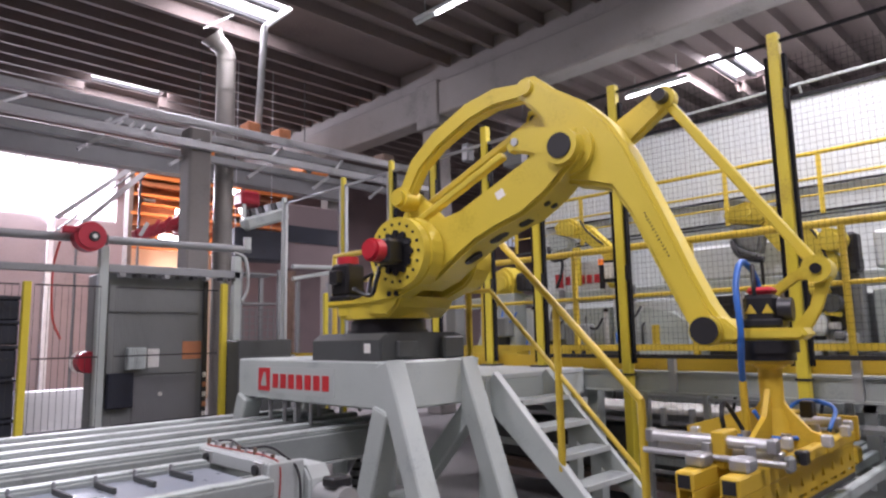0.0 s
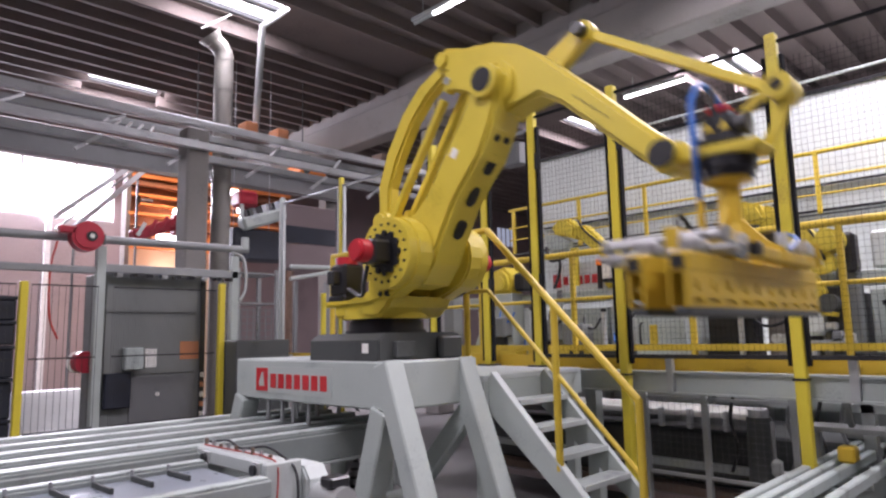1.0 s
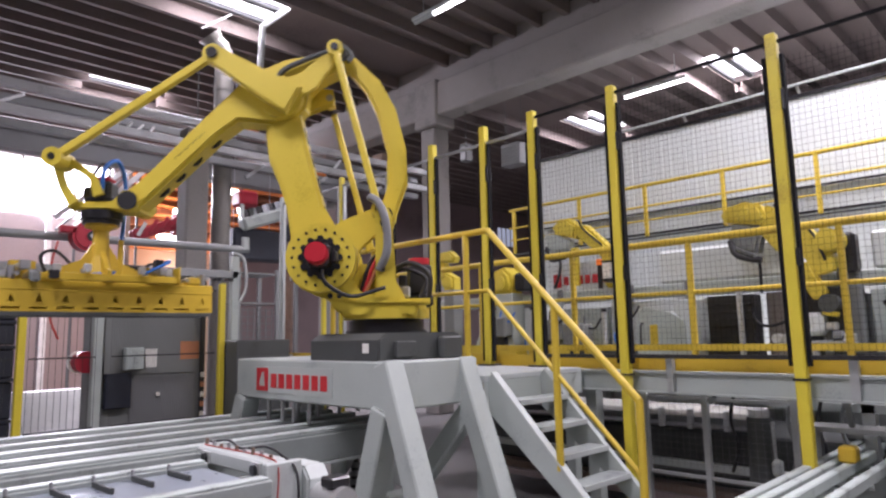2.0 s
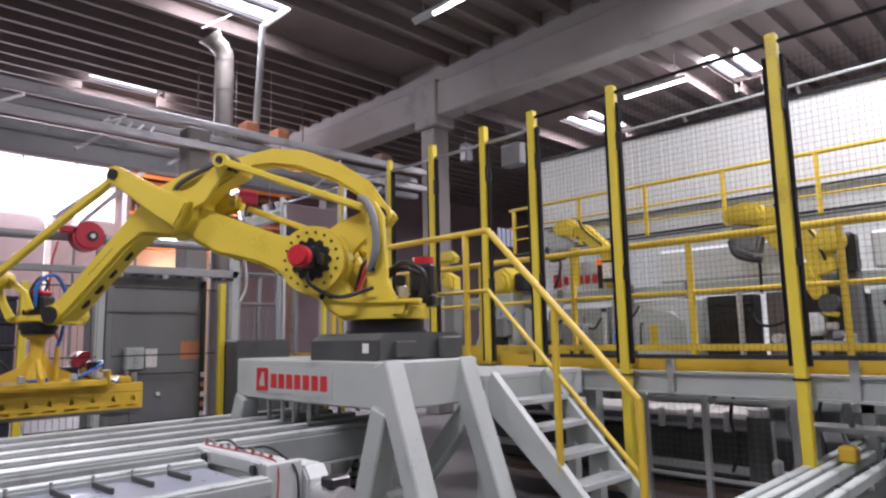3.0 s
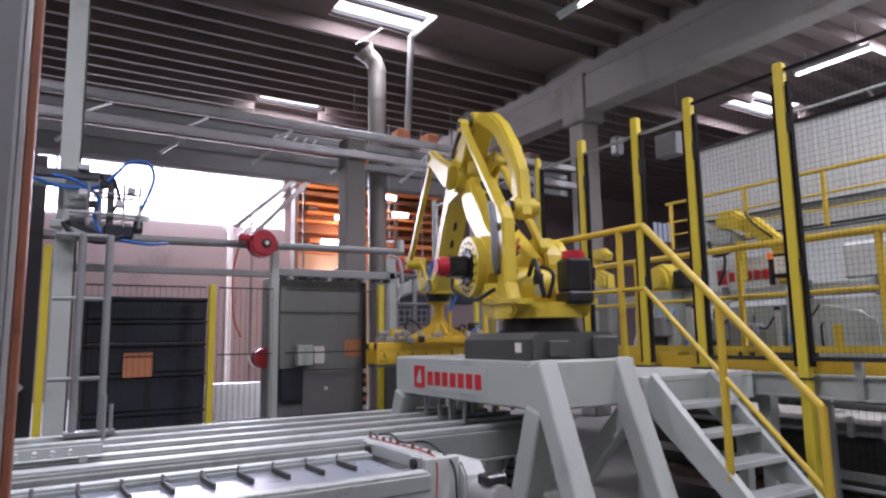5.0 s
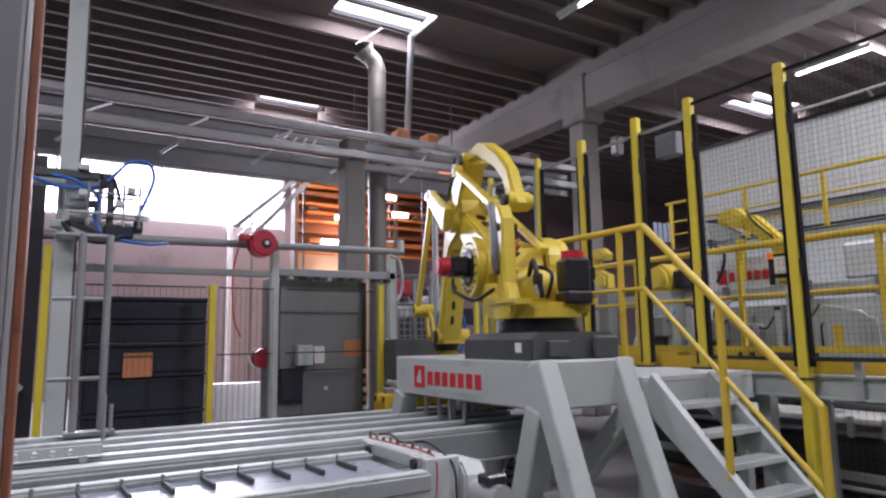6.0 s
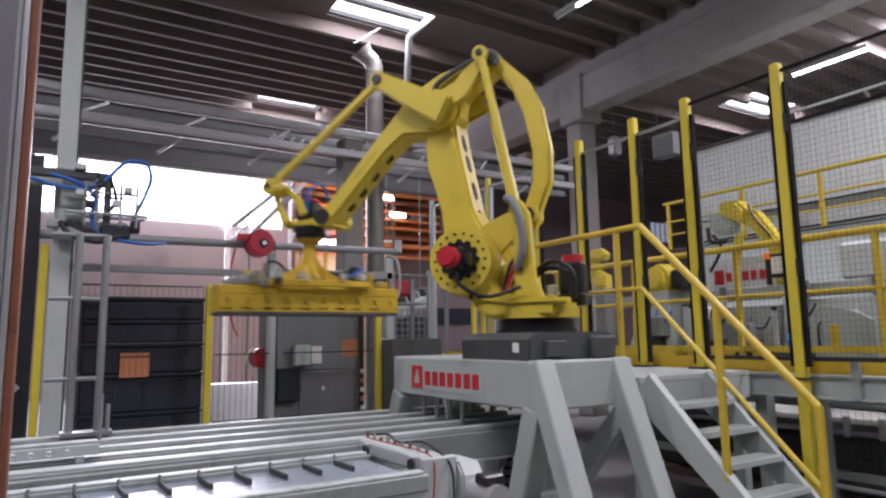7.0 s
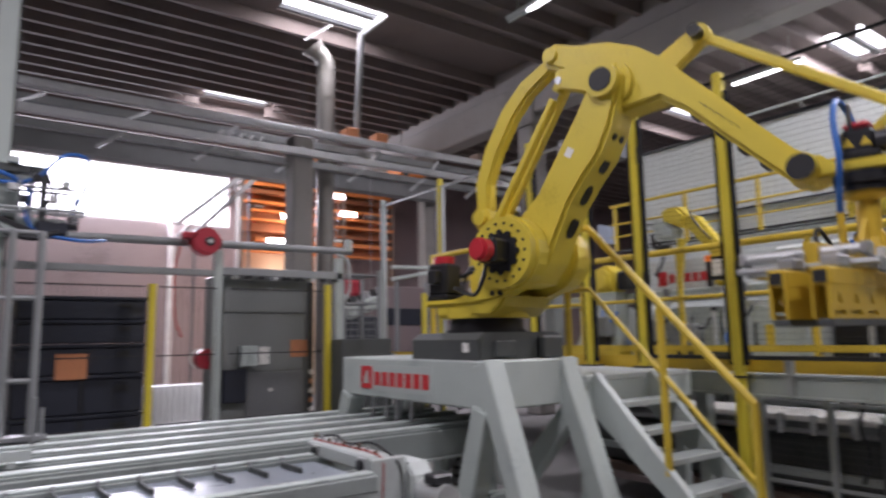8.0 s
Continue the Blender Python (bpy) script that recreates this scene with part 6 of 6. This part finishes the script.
for i in range(6):
    x, z = -0.30 + 0.14 * i, 4.02 + 0.05 * i
    part("fin", bar(fresh(), (x, -0.26, z), (x - 0.05, -0.26, z + 0.14), 0.22, 0.05), STEEL if i % 2 else BLACKM, drum)
hbeam = thing("hoist_beam", (6.5, 12.1, 0), "dark steel hoist beam hung under the roof", "beam")
part("beam", box(fresh(), -1.4, 1.4, -0.06, 0.06, 5.45, 5.65, 0.01), DARKGREY, hbeam)
for x in (-1.2, 1.2):
    part("hanger", rod(fresh(), (x, 0, 5.65), (x, 0, ROOF), 0.012, 8), DARKGREY, hbeam)
redb = thing("red_machine_arm", (4.2, 12.2, 0), "red machine arm behind the portal", "machine")
part("arm", bar(fresh(), (0.0, 0, 3.50), (0.85, 0, 3.85), 0.25, 0.22, 0.03), REEL, redb)
part("head", box(fresh(), 0.75, 1.1, -0.2, 0.2, 3.6, 4.02, 0.04), REEL, redb)
for k in range(4):
    part("tine", bar(fresh(), (0.05 + 0.2 * k, -0.16, 3.50 + 0.08 * k), (0.16 + 0.2 * k, -0.2, 3.74 + 0.08 * k), 0.05, 0.06), PANEL if k == 0 else REEL, redb)
mast = thing("lift_mast", (5.30, 12.46, 0), "dark steel lift mast behind the portal", "mast")
part("column", box(fresh(), -0.07, 0.07, -0.05, 0.05, 0.0, 4.3, 0.01), DARKGREY, mast)
part("base", box(fresh(), -0.25, 0.25, -0.2, 0.2, 0.0, 0.05), DARKGREY, mast)
lit = solid("lit_wall_panel", box(fresh(), 6.1, 9.0, 18.2, 18.4, 0.0, 4.4), CREAM, "pale warm wall behind the rack", "wall")
# Fill light added to boost the weak strip lamps on the rack.
point_lamp(7.1, 16.5, 4.7, 60, (1.0, 0.88, 0.75))
# Added with no fixture, to brighten the pale wall behind the rack.
point_lamp(7.2, 17.7, 3.5, 22, (1.0, 0.88, 0.75))
# Added white block in place of the bright daylit floor; no pallet stands here.
floor_block = thing("bright_floor_block", (2.0, 9.1, 0), "white block standing in for the daylit floor behind the fence", "pallet load")
part("load", prism_x(fresh(), [(0.0, 0.15), (0.9, 0.15), (0.9, 1.0), (0.5, 1.0), (0.0, 0.45)], 0.0, 0.85, 0.02), GLOSSWHITE, floor_block)
for y in (0.02, 0.4, 0.78):
    part("wood_runner", box(fresh(), 0.0, 0.85, y, y + 0.1, 0.0, 0.149), WOOD, floor_block)



# ---- motion of the robot ----
JOINTS = [(0, -82.5, 64.4, -56.1), (0.6, -82.5, 63.9, -55.8), (0.8, -81.8, 51.3, -47.7), (0.9, -83.5, 42.7, -38.6), (1.0, -88.2, 34.7, -32.3), (1.1, -97.8, 29.5, -31.9),
          (1.2, -119.9, 21.0, -31.7), (1.3, -138.6, 13.0, -32.1), (1.4, -160.3, 9.7, -34.1), (1.5, -176.6, 8.0, -35.0), (1.6, -199.9, 6.7, -35.8),
          (1.7, -209.7, 5.6, -36.0), (2.8, -234.6, 64.5, -32.3), (3.0, -234.8, 69.2, -35.7), (3.5, -234.8, 77.3, -39.2), (4.0, -235.2, 63.9, -29.7),
          (4.2, -235.3, 61.8, -28.8), (4.3, -235.5, 59.0, -31.2), (4.4, -241.0, 48.8, -38.6), (4.5, -254.5, 45.8, -36.4), (4.6, -274.6, 42.0, -33.1), (4.7, -280.9, 36.4, -37.7), (5.8, -285.3, 60.9, -60.6), (6.4, -285.3, 60.0, -60.0),
          (6.6, -285.5, 45.9, -48.4), (6.8, -272.8, 27.3, -35.2), (7.0, -235.9, 11.7, -35.1), (7.2, -210.0, 5.6, -35.0), (7.4, -173.1, -0.8, -33.6),
          (7.5, -156.4, 0.5, -37.0), (7.6, -133.2, 0.5, -39.7), (7.7, -116.9, 3.0, -40.5), (7.8, -91.3, 12.0, -39.0), (7.9, -84.2, 24.3, -37.1), (8.0, -77.4, 33.2, -35.5)]


def glide(ts, vs, t):
    """A smooth curve through the values that never overshoots."""
    h, d = np.diff(ts), np.diff(vs) / np.diff(ts)
    m = np.zeros(len(ts))
    m[0], m[-1] = d[0], d[-1]
    for i in range(1, len(ts) - 1):
        if d[i - 1] * d[i] > 0:
            w1, w2 = 2 * h[i] + h[i - 1], h[i] + 2 * h[i - 1]
            m[i] = (w1 + w2) / (w1 / d[i - 1] + w2 / d[i])
    i = int(min(max(np.searchsorted(ts, t, "right") - 1, 0), len(ts) - 2))
    s = (t - ts[i]) / h[i]
    return (2 * s ** 3 - 3 * s ** 2 + 1) * vs[i] + (s ** 3 - 2 * s ** 2 + s) * h[i] * m[i] + (3 * s ** 2 - 2 * s ** 3) * vs[i + 1] + (s ** 3 - s ** 2) * h[i] * m[i + 1]


def motions():
    ts = np.array([j[0] for j in JOINTS], float)
    cols = [np.array([j[k] for j in JOINTS], float) for k in (1, 2, 3)]
    rows = {ob: [] for ob in (turret, lower, fore, crank, link, rod1, rod3, tri, rod2, wrist, grip)}
    for k in range(121):
        t = k / 15
        q1, a1, a2 = [glide(ts, c, t) for c in cols]
        turn = pose(0, 0, 0, 0, 0, q1)
        lean, dip = pose(0, 0, 0, 0, a1, 0), pose(0, 0, 0, 0, -a2, 0)
        J = Vector((AJ, 0, ZJ))
        E = J + lean @ Vector((0, 0, L1))
        W = E + dip @ Vector((L2, 0, 0))
        R = dip @ Vector((BR[0], 0, BR[1]))

        def put(ob, p, m):
            rows[ob].append((t, turn @ Matrix.Translation(p) @ m))

        put(turret, Vector(), Matrix())
        put(lower, J, lean)
        put(fore, E, dip)
        put(crank, J, dip)
        put(link, J + R, lean)
        put(rod1, J + EAR, lean)
        put(rod3, J + EAR2, lean)
        put(tri, E, Matrix())
        put(rod2, E + PIN, dip)
        put(wrist, W, Matrix())
        F = turn @ (W + Vector((FX, 0, -FZ)))
        rows[grip].append((t, Matrix.Translation(F)))
    for ob, r in rows.items():
        walk(ob, r)
    walk(rb_arm, [(t, pose(0, 0.06, 1.28, d)) for t, d in ((0, 0), (5.8, 0), (6.4, 14), (6.8, 18), (7.2, 0), (7.6, -14), (8.0, 9))])
    walk(redm, [(t, pose(6.5, 12, d)) for t, d in ((0, 0), (3.2, 0), (3.6, -0.2), (4.0, -0.5), (4.3, -0.75), (4.7, -1.05), (5.8, -1.75), (8.0, -1.75))])
    walk(redb, [(t, pose(4.2, 12.2, d)) for t, d in ((0, 0), (3.2, 0), (3.6, -0.1), (4.0, -0.28), (4.3, -0.6), (4.7, -0.72), (5.8, -1.7), (8.0, -1.7))])


motions()
